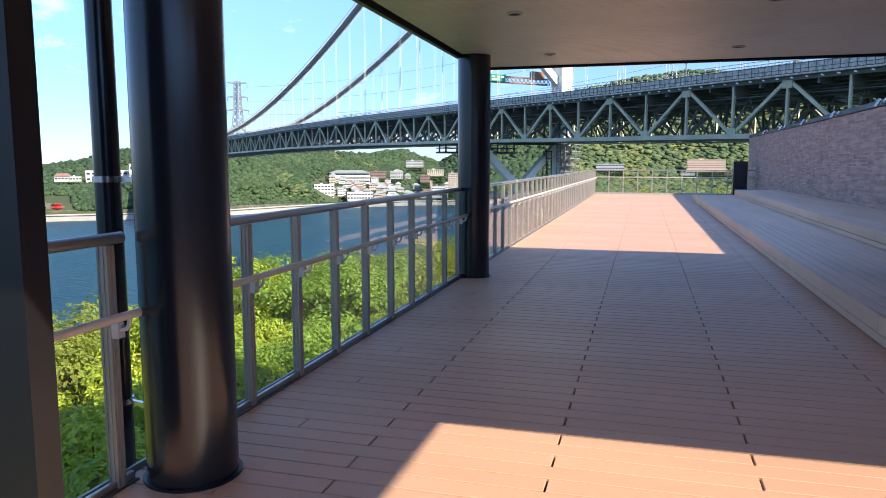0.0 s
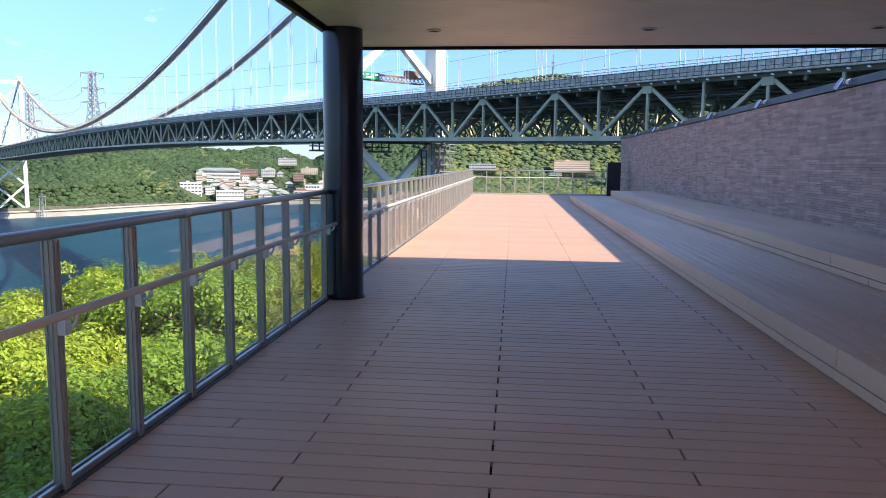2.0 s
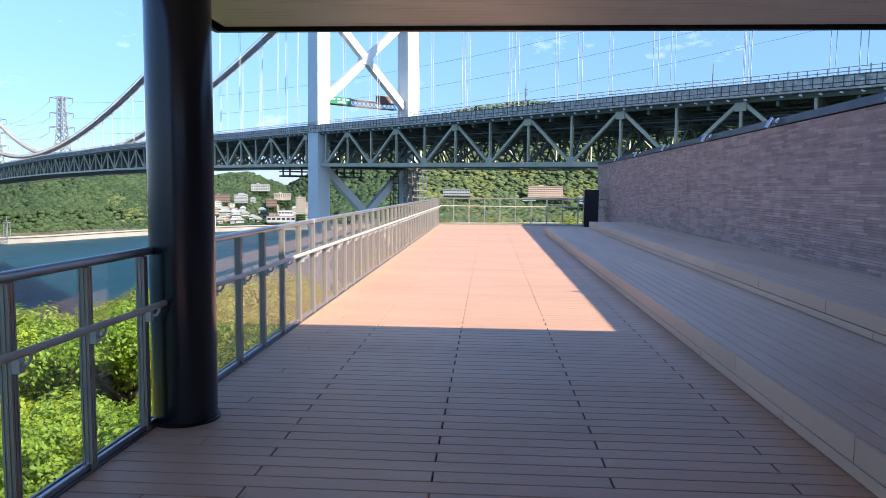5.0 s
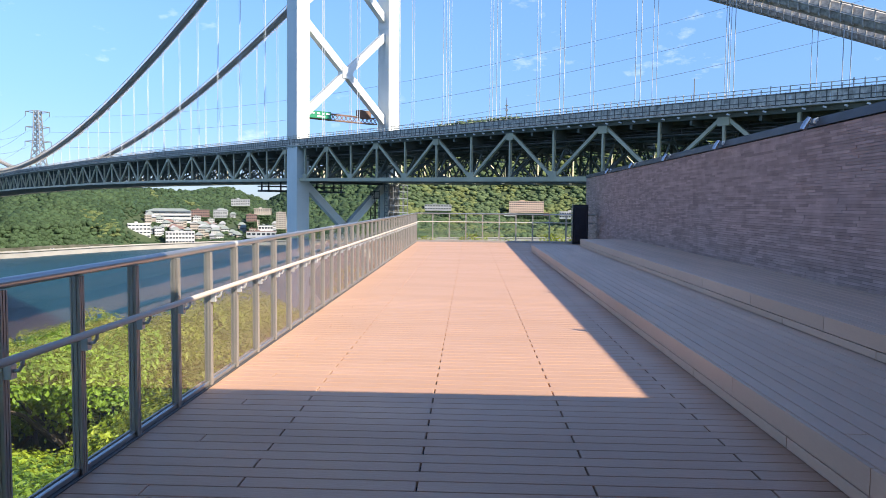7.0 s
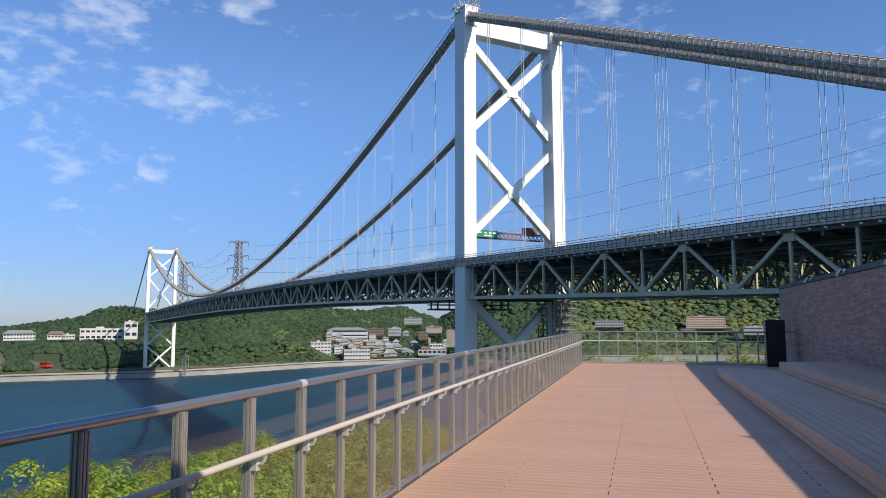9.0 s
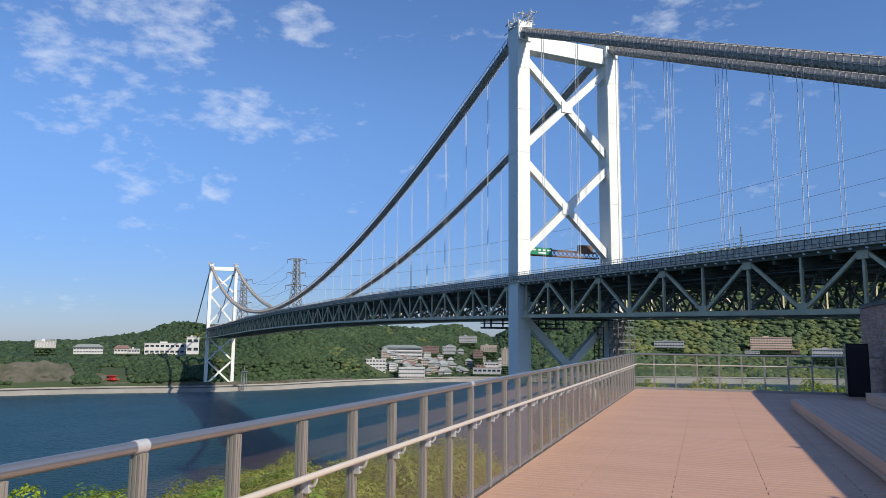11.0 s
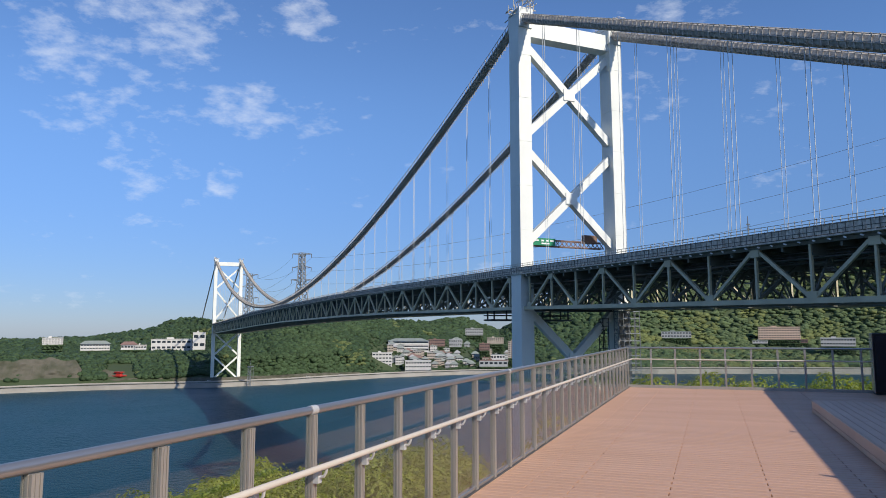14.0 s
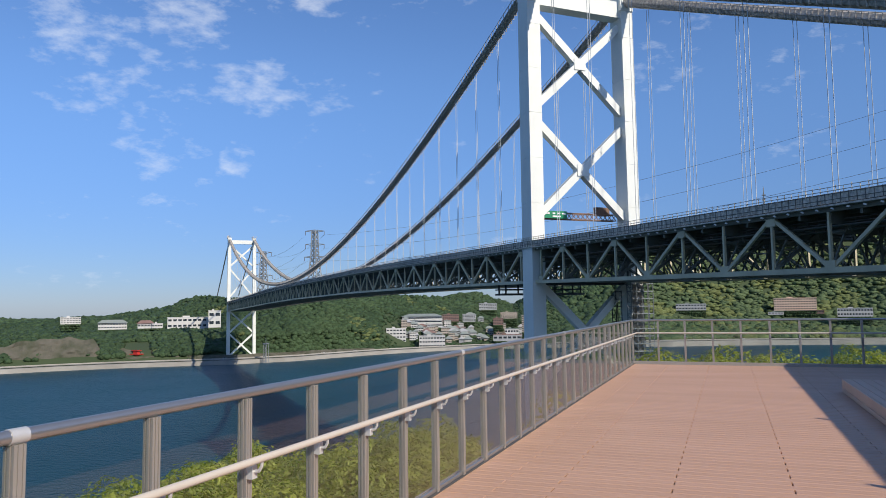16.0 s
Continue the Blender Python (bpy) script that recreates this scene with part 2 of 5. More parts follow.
def glass_mat():
    m = bpy.data.materials.new("clear_glass")
    m.use_nodes = True
    n, l = m.node_tree.nodes, m.node_tree.links
    n.remove(n["Principled BSDF"])
    t, g, f, x = n.new("ShaderNodeBsdfTransparent"), n.new("ShaderNodeBsdfGlossy"), n.new("ShaderNodeLayerWeight"), n.new("ShaderNodeMixShader")
    t.inputs["Color"].default_value = (0.93, 0.96, 0.95, 1)
    g.inputs["Roughness"].default_value = 0.01
    pw, sc = n.new("ShaderNodeMath"), n.new("ShaderNodeMath")
    pw.operation, sc.operation = "POWER", "MULTIPLY_ADD"
    pw.inputs[1].default_value, sc.inputs[1].default_value, sc.inputs[2].default_value = 4.5, 0.9, 0.035
    l.new(f.outputs["Facing"], pw.inputs[0])
    l.new(pw.outputs["Value"], sc.inputs[0])
    l.new(sc.outputs["Value"], x.inputs["Fac"])
    l.new(t.outputs["BSDF"], x.inputs[1])
    l.new(g.outputs["BSDF"], x.inputs[2])
    l.new(x.outputs["Shader"], n["Material Output"].inputs["Surface"])
    return m


GLASS = glass_mat()


def water_mat():
    m = mat("sea_water", (0.006, 0.036, 0.055), 0.38, var=0.25, scale=0.006, bump=0, second=(0.010, 0.062, 0.084), spec=0.35)
    n, l = m.node_tree.nodes, m.node_tree.links
    b = n["Principled BSDF"]
    b.inputs["IOR"].default_value = 1.22
    geo = n.new("ShaderNodeNewGeometry")
    w1, w2 = n.new("ShaderNodeTexNoise"), n.new("ShaderNodeTexNoise")
    w1.inputs["Scale"].default_value, w1.inputs["Detail"].default_value = 0.35, 6.0
    w2.inputs["Scale"].default_value, w2.inputs["Detail"].default_value = 0.02, 3.0
    ad = n.new("ShaderNodeMath")
    ad.operation = "MULTIPLY"
    bp = n.new("ShaderNodeBump")
    bp.inputs["Strength"].default_value, bp.inputs["Distance"].default_value = 1.0, 2.2
    for w in (w1, w2):
        l.new(geo.outputs["Position"], w.inputs["Vector"])
    l.new(w1.outputs["Fac"], ad.inputs[0])
    l.new(w2.outputs["Fac"], ad.inputs[1])
    l.new(ad.outputs["Value"], bp.inputs["Height"])
    l.new(bp.outputs["Normal"], b.inputs["Normal"])
    return m


WATER = water_mat()


# ---------------------------------------------------------------- mesh tools
class Shape:
    """Collects boxes, tubes and lofts into one mesh."""

    def __init__(self):
        self.v, self.f = [], []

    def add(self, verts, faces):
        k = len(self.v)
        self.v += [tuple(p) for p in verts]
        self.f += [tuple(i + k for i in q) for q in faces]
        return self

    def box(self, x0, x1, y0, y1, z0, z1):
        v = [(x, y, z) for z in (z0, z1) for y in (y0, y1) for x in (x0, x1)]
        return self.add(v, [(0, 2, 3, 1), (4, 5, 7, 6), (0, 1, 5, 4), (2, 6, 7, 3), (0, 4, 6, 2), (1, 3, 7, 5)])

    def soft(self, x0, x1, y0, y1, z0, z1, c):
        """A box with its upper edges chamfered by c."""
        v = [(x, y, z0) for y in (y0, y1) for x in (x0, x1)] + [(x, y, z1 - c) for y in (y0, y1) for x in (x0, x1)]
        v += [(x, y, z1) for y in (y0 + c, y1 - c) for x in (x0 + c, x1 - c)]
        f = [(0, 2, 3, 1)]
        for a in (0, 4):
            f += [(a, a + 1, a + 5, a + 4), (a + 1, a + 3, a + 7, a + 5), (a + 3, a + 2, a + 6, a + 7), (a + 2, a, a + 4, a + 6)]
        return self.add(v, f + [(8, 9, 11, 10)])

    def beam(self, a, b, w, h, up=(0, 0, 1)):
        """A rectangular bar from a to b, w wide and h high."""
        a, b = Vector(a), Vector(b)
        d = (b - a).normalized()
        s = d.cross(Vector(up))
        if s.length < 1e-4:
            s = d.cross(Vector((1, 0, 0)))
        s.normalize()
        u = s.cross(d)
        s, u = s * w / 2, u * h / 2
        v = [p + i * s + j * u for p in (a, b) for i, j in ((-1, -1), (1, -1), (1, 1), (-1, 1))]
        return self.add(v, [(0, 3, 2, 1), (4, 5, 6, 7), (0, 1, 5, 4), (1, 2, 6, 5), (2, 3, 7, 6), (3, 0, 4, 7)])

    def tube(self, pts, r, n=8, caps=True):
        pts = [Vector(p) for p in pts]
        k = len(self.v)
        rs = r if isinstance(r, (list, tuple)) else [r] * len(pts)
        for i, p in enumerate(pts):
            d = (pts[min(i + 1, len(pts) - 1)] - pts[max(i - 1, 0)]).normalized()
            s = d.cross(Vector((0, 0, 1)))
            if s.length < 1e-3:
                s = Vector((1, 0, 0))
            s.normalize()
            u = s.cross(d)
            for j in range(n):
                a = 2 * math.pi * j / n
                self.v.append(tuple(p + (s * math.cos(a) + u * math.sin(a)) * rs[i]))
        for i in range(len(pts) - 1):
            for j in range(n):
                a, b = k + i * n + j, k + i * n + (j + 1) % n
                self.f.append((a, b, b + n, a + n))
        if caps:
            self.f.append(tuple(k + j for j in reversed(range(n))))
            self.f.append(tuple(k + (len(pts) - 1) * n + j for j in range(n)))
        return self

    def bar(self, pts, w, h, up=(0, 0, 1)):
        """One continuous rectangular bar through several points; w and h may vary."""
        pts = [Vector(p) for p in pts]
        k, n = len(self.v), len(pts)
        ws = w if isinstance(w, (list, tuple)) else [w] * n
        hs = h if isinstance(h, (list, tuple)) else [h] * n
        for i, p in enumerate(pts):
            d = (pts[min(i + 1, n - 1)] - pts[max(i - 1, 0)]).normalized()
            s = d.cross(Vector(up)).normalized()
            u = s.cross(d)
            self.v += [tuple(p + s * ws[i] / 2 * a + u * hs[i] / 2 * b) for a, b in ((-1, -1), (1, -1), (1, 1), (-1, 1))]
        for i in range(n - 1):
            for j in range(4):
                a, b = k + 4 * i + j, k + 4 * i + (j + 1) % 4
                self.f.append((a, b, b + 4, a + 4))
        self.f += [(k + 3, k + 2, k + 1, k), tuple(k + 4 * (n - 1) + j for j in range(4))]
        return self

    def prism(self, outline, z0, z1):
        """An upright extrusion of an outline in x and y."""
        n = len(outline)
        v = [(x, y, z) for z in (z0, z1) for x, y in outline]
        return self.add(v, [(i, (i + 1) % n, n + (i + 1) % n, n + i) for i in range(n)] + [tuple(reversed(range(n))), tuple(range(n, 2 * n))])

    def mesh(self, name, material, smooth=False):
        me = bpy.data.meshes.new(name)
        me.from_pydata(self.v, [], self.f)
        me.materials.append(material)
        if smooth:
            me.polygons.foreach_set("use_smooth", [True] * len(me.polygons))
            me.set_sharp_from_angle(angle=radians(40))
        me.update()
        return me


ORIGIN = {}


def thing(name, label, category, group="", kind="", at=(0, 0, 0)):
    """An Empty at the base of a thing; its parts are given in world metres."""
    ob = new(name)
    ob.location = at
    ORIGIN[ob.name] = Vector(at)
    return tagged(ob, label, category, group, kind)


def part(name, shape, material, parent, label="", smooth=False, at=(0, 0, 0)):
    """One mesh under a thing or a part, at a place in world metres."""
    me = shape if isinstance(shape, bpy.types.Mesh) else shape.mesh(name, material, smooth)
    ob = new(name, me)
    ob.parent = parent
    ob.location = Vector(at) - ORIGIN.get(parent.name, Vector((0, 0, 0)))
    ORIGIN[ob.name] = Vector(at)
    if label:
        ob["label"] = label
    return ob


def solid(name, shape, material, label, category, kind="", group="", smooth=False):
    return tagged(new(name, shape.mesh(name, material, smooth)), label, category, group, kind)


# ---------------------------------------------------------------- terrace: large structure
RAIL_X, END_Y = -1.63, 35.8
WALL_X, WALL_TOP = 5.45, 2.76
CEIL_Z, ROOF_Y, ROOF_X = 2.78, 10.97, -1.66
# ROOF_Y0: roof edge out of view, placed to let sun onto the trees
ROOF_TOP, ROOF_Y0 = 3.1, 1.5
VOID_X, VOID_Y = 3.08, 2.85
WALL_END = 38.4

floor = solid("floor", Shape().box(-1.685, WALL_X, -4, END_Y + 0.08, -0.34, -0.03), GAP, "terrace deck laid with reddish brown boards", "floor", "structure")
solid("trim", Shape().box(-1.705, -1.69, -4, END_Y + 0.1, -0.36, 0.02).box(-1.705, WALL_X, END_Y + 0.085, END_Y + 0.1, -0.36, 0.02), POST,
      "grey metal edge strip round the deck", "trim", "structure")
solid("wall_base", Shape().box(-1.6, 5.9, -4, END_Y - 0.3, -6.0, -0.345), PLASTER, "concrete base under the terrace", "wall", "structure")

wall = solid("wall_east", Shape().box(WALL_X + 0.02, WALL_X + 0.3, -4, WALL_END, -0.3, WALL_TOP - 0.1), MORTAR, "long wall of thin brown bricks beside the steps", "wall", "structure")
part("coping", Shape().box(WALL_X - 0.05, WALL_X + 0.35, -4, WALL_END + 0.02, WALL_TOP - 0.1, WALL_TOP - 0.03).box(WALL_X - 0.02, WALL_X + 0.32, -4, WALL_END + 0.01, WALL_TOP - 0.03, WALL_TOP + 0.03),
     COPING, wall, "dark metal coping")
# added out of view: closes the terrace and reflects light into it
solid("wall_south", Shape().box(-1.8, 9, -4.2, -4.0, -0.3, CEIL_Z), PLASTER, "plain wall added out of view, closing the terrace and bouncing light", "wall", "structure")
solid("wall_west", Shape().box(-1.95, -1.165, 2.57, 2.67, 0, CEIL_Z), BLACK, "dark metal wall fin at the deck edge", "wall", "structure")

# ceiling of narrow metal strips, roof slab over it with an opening at its inner corner
cs = Shape()
y = ROOF_Y0
while y < ROOF_Y - 0.05:
    x1 = VOID_X if y + 0.1 < VOID_Y else 9.0
    cs.box(ROOF_X + 0.06, x1, y, y + 0.084, CEIL_Z, CEIL_Z + 0.03)
    y += 0.09
solid("ceiling", cs, CEIL, "ceiling of narrow grey brown metal strips", "ceiling", "structure")
solid("roof", Shape().box(ROOF_X, VOID_X, ROOF_Y0, ROOF_Y, CEIL_Z + 0.034, ROOF_TOP).box(VOID_X, 9.0, VOID_Y, ROOF_Y, CEIL_Z + 0.034, ROOF_TOP), ROOFM,
      "flat metal roof over the terrace", "roof", "structure")
solid("fascia", Shape().box(ROOF_X - 0.04, 9.0, ROOF_Y + 0.002, ROOF_Y + 0.05, CEIL_Z - 0.03, ROOF_TOP + 0.02).box(ROOF_X - 0.05, VOID_X, ROOF_Y0 - 0.05, ROOF_Y0 - 0.002, CEIL_Z - 0.03, ROOF_TOP + 0.02).box(ROOF_X - 0.05, ROOF_X - 0.002, ROOF_Y0, ROOF_Y, CEIL_Z - 0.03, ROOF_TOP + 0.02), BLACK,
      "black metal fascia along the roof edge", "trim", "structure")


# ---------------------------------------------------------------- columns, lamps, pipe
def column(x, y, r):
    t = thing("column", "round dark navy steel column on the deck", "column", "roof columns", at=(x, y, 0))
    part("shaft", Shape().tube([(x, y, 0.0), (x, y, CEIL_Z)], r, 40), NAVY, t, smooth=True)
    part("base_ring", Shape().tube([(x, y, 0.0), (x, y, 0.012)], r + 0.018, 40), BLACK, t, smooth=True)
    part("seam", Shape().box(x - r - 0.003, x - r + 0.004, y - 0.01, y + 0.01, 0.02, CEIL_Z - 0.01), BLACK, t)
    return t


column(-1.40, 3.68, 0.205)
column(-1.49, 9.83, 0.205)

pipe = thing("drain_pipe", "dark drain pipe with steel clamps outside the railing", "pipe", at=(-1.96, 3.87, -3.5))
part("pipe", Shape().tube([(-1.96, 3.87, -3.5), (-1.96, 3.87, CEIL_Z + 0.1)], 0.062, 20), NAVY, pipe, smooth=True)
for cz in (1.37, 0.24):
    part("clamp", Shape().tube([(-1.96, 3.87, cz - 0.015), (-1.96, 3.87, cz + 0.015)], 0.070, 20).beam((-1.91, 3.87, cz), (-1.64, 3.8, cz), 0.02, 0.025), CHROME, pipe, "steel clamp", smooth=True)


def downlight(x, y):
    t = thing("ceiling_light", "small round recessed downlight, unlit", "ceiling light", "downlights", at=(x, y, CEIL_Z))
    ring = Shape()
    n = 24
    for r0, z0 in ((0.075, -0.012), (0.055, -0.012), (0.075, 0.0)):
        ring.v += [(x + r0 * math.cos(2 * math.pi * k / n), y + r0 * math.sin(2 * math.pi * k / n), CEIL_Z + z0) for k in range(n)]
    for k in range(n):
        a, b = k, (k + 1) % n
        ring.f += [(a, b, b + n, a + n), (b, a, a + 2 * n, b + 2 * n)]
    part("ring", ring, WHITEP, t, "pale metal ring")
    part("lens", Shape().tube([(x, y, CEIL_Z - 0.006), (x, y, CEIL_Z - 0.004)], 0.056, 24), DARKST, t)


for lx in (-0.56, 1.6, 3.76):
    for ly in (9.92, 7.42, 4.92):
        downlight(lx, ly)


# ---------------------------------------------------------------- steps along the wall
def step_unit(x0, x1, y0, y1, z0, z1, seams, group):
    t = thing("bench_step", "wide low step of brown composite boards by the wall", "step", group, at=(x0, y0, z0))
    part("core", Shape().box(x0 + 0.03, x1, y0 + 0.03, y1 - 0.03, z0, z1 - 0.03), GAP, t)
    h = (z1 - z0) * 0.36
    hu = z1 - z0 - h
    L = (y1 - y0) / seams
    front = Shape().soft(0, 0.028, 0.005, L - 0.005, 0.008, h - 0.006, 0.003).mesh("front_board", BENCH)
    upper = Shape().soft(-0.002, 0.028, 0.004, L - 0.004, 0.004, hu - 0.001, 0.003).mesh("front_board", BENCH)
    half = Shape().soft(-0.002, 0.028, 0.004, L / 2 - 0.004, 0.004, hu - 0.001, 0.003).mesh("front_board", BENCH)
    for k in range(seams):
        part("front_board", front, None, t, at=(x0, y0 + k * L, z0))
        if k < seams - 1:
            part("front_board", upper, None, t, at=(x0, y0 + k * L + L / 2, z0 + h))
    for ey in (y0, y1 - L / 2):
        part("front_board", half, None, t, at=(x0, ey, z0 + h))
    for ey in (y0, y1 - 0.03):
        for za, zb in ((z0, z0 + h), (z0 + h, z1)):
            part("end_board", Shape().box(x0 + 0.03, x1 - 0.01, ey, ey + 0.028, za + 0.004, zb - 0.004), BENCH, t)
    n = max(1, round((x1 - x0) / 0.142))
    w = (x1 - x0) / n
    m = round((y1 - y0) / 3.6)
    Lb = (y1 - y0) / m
    top = Shape().soft(0.005, w - 0.005, 0.004, Lb - 0.004, -0.026, 0.0, 0.003).mesh("top_board", BENCH)
    first = Shape().soft(0.036, w - 0.005, 0.004, Lb - 0.004, -0.026, 0.0, 0.003).mesh("top_board", BENCH)
    cut = Shape().soft(0.005, w - 0.005, 0.004, Lb / 2 - 0.004, -0.026, 0.0, 0.003).mesh("top_board", BENCH)
    for i in range(n):
        for j in range(m - i % 2):
            part("top_board", top if i else first, None, t, at=(x0 + i * w, y0 + (j + 0.5 * (i % 2)) * Lb, z1))
        if i % 2:
            for ey in (y0, y1 - Lb / 2):
                part("top_board", cut, None, t, at=(x0 + i * w, ey, z1))


step_unit(2.465, WALL_X, 6.38, 30.5, 0.0, 0.23, 13, "steps by the wall")
step_unit(3.89, WALL_X, 6.38, 29.7, 0.231, 0.465, 13, "steps by the wall")

# dark cabinet at the far end of the wall
cab = thing("metal_cabinet", "tall narrow black metal cabinet at the end of the wall", "cabinet", at=(4.72, 35.2, 0))
part("body", Shape().soft(4.44, 5.02, 35.2, 35.6, 0.03, 1.53, 0.012), BLACK, cab)
part("door", Shape().soft(4.475, 4.985, 35.178, 35.198, 0.09, 1.46, 0.006), NAVY, cab)
part("plinth", Shape().box(4.46, 5.0, 35.21, 35.59, 0.0, 0.03), DARKST, cab)
part("edge_strip", Shape().box(4.425, 4.438, 35.21, 35.59, 0.05, 1.50), CHROME, cab, "bare metal edge strip")


def floodlight(y):
    t = thing("floodlight", "small silver floodlight on an arm at the wall top", "floodlight", "wall floodlights", at=(WALL_X, y, WALL_TOP))
    part("arm", Shape().beam((WALL_X - 0.02, y, WALL_TOP - 0.08), (WALL_X - 0.16, y, WALL_TOP - 0.06), 0.03, 0.03), CHROME, t)
    part("knuckle", Shape().tube([(WALL_X - 0.02, y - 0.035, WALL_TOP - 0.02), (WALL_X - 0.02, y + 0.035, WALL_TOP - 0.02)], 0.05, 16), WHITEP, t, smooth=True)
    part("head", Shape().tube([(WALL_X - 0.13, y, WALL_TOP + 0.03), (WALL_X - 0.17, y + 0.01, WALL_TOP - 0.05), (WALL_X - 0.21, y + 0.02, WALL_TOP - 0.14)], [0.032, 0.045, 0.045], 16), CHROME, t, smooth=True)


for k in range(7):
    floodlight(10.55 + 3.74 * k)

# ---------------------------------------------------------------- railing
OUTLINE = [(-0.026, -0.024)]
for gx in (-0.012, 0.012):
    OUTLINE += [(gx - 0.004, -0.024), (gx - 0.004, -0.020), (gx + 0.004, -0.020), (gx + 0.004, -0.024)]
OUTLINE += [(0.028, -0.024)]
for gy in (-0.010, 0.010):
    OUTLINE += [(0.028, gy - 0.003), (0.023, gy - 0.003), (0.023, gy + 0.003), (0.028, gy + 0.003)]
OUTLINE += [(0.028, 0.024), (-0.026, 0.024)]
POST_ME = Shape().prism(OUTLINE, 0.0, 1.095).mesh("post", POST)
BRK = Shape().soft(0.027, 0.064, -0.021, 0.021, -0.105, -0.035, 0.006).tube([(0.06, 0, -0.07), (0.09, 0, -0.064), (0.105, 0, -0.04), (0.108, 0, -0.012)], 0.009, 8)
BRK = BRK.mesh("bracket", WHITEP, True)


def rail_run(label, ys, y0, y1, hand=True, caps=()):
    """A run of railing along the deck's long side, with glass between its posts."""
    t = thing("guard_rail", label, "railing", "terrace railings", at=(RAIL_X, y0, 0))
    part("top_rail", Shape().tube([(RAIL_X, y0, 1.122), (RAIL_X, y1, 1.122)], 0.026, 20), STEEL, t, smooth=True)
    part("bottom_rail", Shape().soft(RAIL_X - 0.012, RAIL_X + 0.012, y0, y1, 0.012, 0.042, 0.004), STEEL, t)
    part("kerb_strip", Shape().soft(RAIL_X - 0.05, RAIL_X + 0.034, y0, y1, -0.02, 0.010, 0.003), FOOT, t)
    if hand:
        part("handrail", Shape().tube([(RAIL_X + 0.108, y0, 0.798), (RAIL_X + 0.108, y1, 0.798)], 0.019, 16), HAND, t, "beige handrail", smooth=True)
    for c in caps:
        part("joint_sleeve", Shape().tube([(RAIL_X, c - 0.035, 1.122), (RAIL_X, c + 0.035, 1.122)], 0.029, 20), WHITEP, t, "white joint sleeve", smooth=True)
    ends = sorted(ys)
    for p in ends:
        part("post", POST_ME, None, t, at=(RAIL_X, p, 0.0))
        if hand:
            part("bracket", BRK, None, t, "white J-shaped bracket", at=(RAIL_X, p, 0.798))
    edges = [y0] + ends + [y1]
    for a, b in zip(edges, edges[1:]):
        if b - a > 0.15:
            g = part("glass_pane", Shape().box(RAIL_X - 0.004, RAIL_X + 0.004, a + 0.02, b - 0.02, 0.036, 1.105), GLASS, t, "clear glass pane")
            g.visible_shadow = False
    return t


rail_run("metal and glass railing with handrail between two columns", [5.205 + 0.621 * k for k in range(-1, 8)], 3.86, 9.68, caps=(6.447,))
rail_run("metal and glass railing with beige handrail along the deck", [13.84 + 0.645 * k for k in range(-5, 34)], 10.0, END_Y - 0.03, caps=(13.84, 18.36, 22.88, 27.39, 31.9))
rail_run("metal and glass railing ending at a column", [3.445, 2.82], 2.79, 3.545)

far = thing("guard_rail", "metal and glass railing across the end of the deck", "railing", "terrace railings", at=(1.5, END_Y, 0))
part("top_rail", Shape().tube([(RAIL_X, END_Y, 1.122), (5.4, END_Y, 1.122)], 0.026, 20), STEEL, far, smooth=True)
part("middle_rail", Shape().tube([(RAIL_X + 0.1, END_Y - 0.1, 0.798), (5.35, END_Y - 0.1, 0.798)], 0.019, 16), HAND, far, "beige handrail", smooth=True)
part("bottom_rail", Shape().soft(RAIL_X, 5.4, END_Y - 0.03, END_Y + 0.025, 0.02, 0.075, 0.004), POST, far)
part("kerb_strip", Shape().soft(RAIL_X + 0.07, 5.4, END_Y - 0.06, END_Y + 0.06, -0.02, 0.018, 0.004), POST, far)
px = [RAIL_X] + [-0.985 + 0.656 * k for k in range(10)]
for p in px:
    q = part("post", POST_ME, None, far, at=(p, END_Y, 0.0))
    q.rotation_euler = (0, 0, -math.pi / 2)
    q = part("bracket", BRK, None, far, at=(p, END_Y, 0.798))
    q.rotation_euler = (0, 0, -math.pi / 2)
for a, b in zip(px, px[1:]):
    g = part("glass_pane", Shape().box(a + 0.02, b - 0.02, END_Y - 0.004, END_Y + 0.004, 0.07, 1.105), GLASS, far, "clear glass pane")
    g.visible_shadow = False

# ---------------------------------------------------------------- suspension bridge
BP = Vector((-33.0, 199.2, 0))
BD = Vector((-0.6956, 0.7185, 0)).normalized()
BN = Vector((BD.y, -BD.x, 0))
SPAN, TOWER_TOP, TOP_RISE, SAG, SEA = 712.0, 82.9, 0.4, 63.8, -58.0
HALF = 15.2
ROAD_END = -205.0


def at(s, off, z):
    """A point of the bridge: s along it from the near tower, off across it."""
    return BP + BD * s + BN * off + Vector((0, 0, z))


def interp(x, xs, ys):
    return float(np.interp(x, xs, ys))


def bottom(s):
    return interp(s, (-210, -95, -63, -40, 0, 41, 91, 168, 302, 414, 590, 712, 900), (3.6, 5.2, 5.7, 6.1, 6.8, 7.2, 7.8, 8.0, 7.2, 5.5, 1.6, -1.0, -5.0))


def depth(s):
    return interp(s, (-210, -95, -40, 0, 712), (9.6, 9.4, 9.0, 8.9, 9.2))


def cable_z(s):
    if s < 0:
        return TOWER_TOP + 0.453 * s
    return TOWER_TOP + TOP_RISE * s / SPAN - 4 * SAG * s * (SPAN - s) / SPAN ** 2 if s <= SPAN else TOWER_TOP + TOP_RISE - (s - SPAN) * 0.42


bridge = thing("suspension_bridge", "long suspension bridge, white towers and grey green truss", "bridge", at=at(0, 0, SEA))


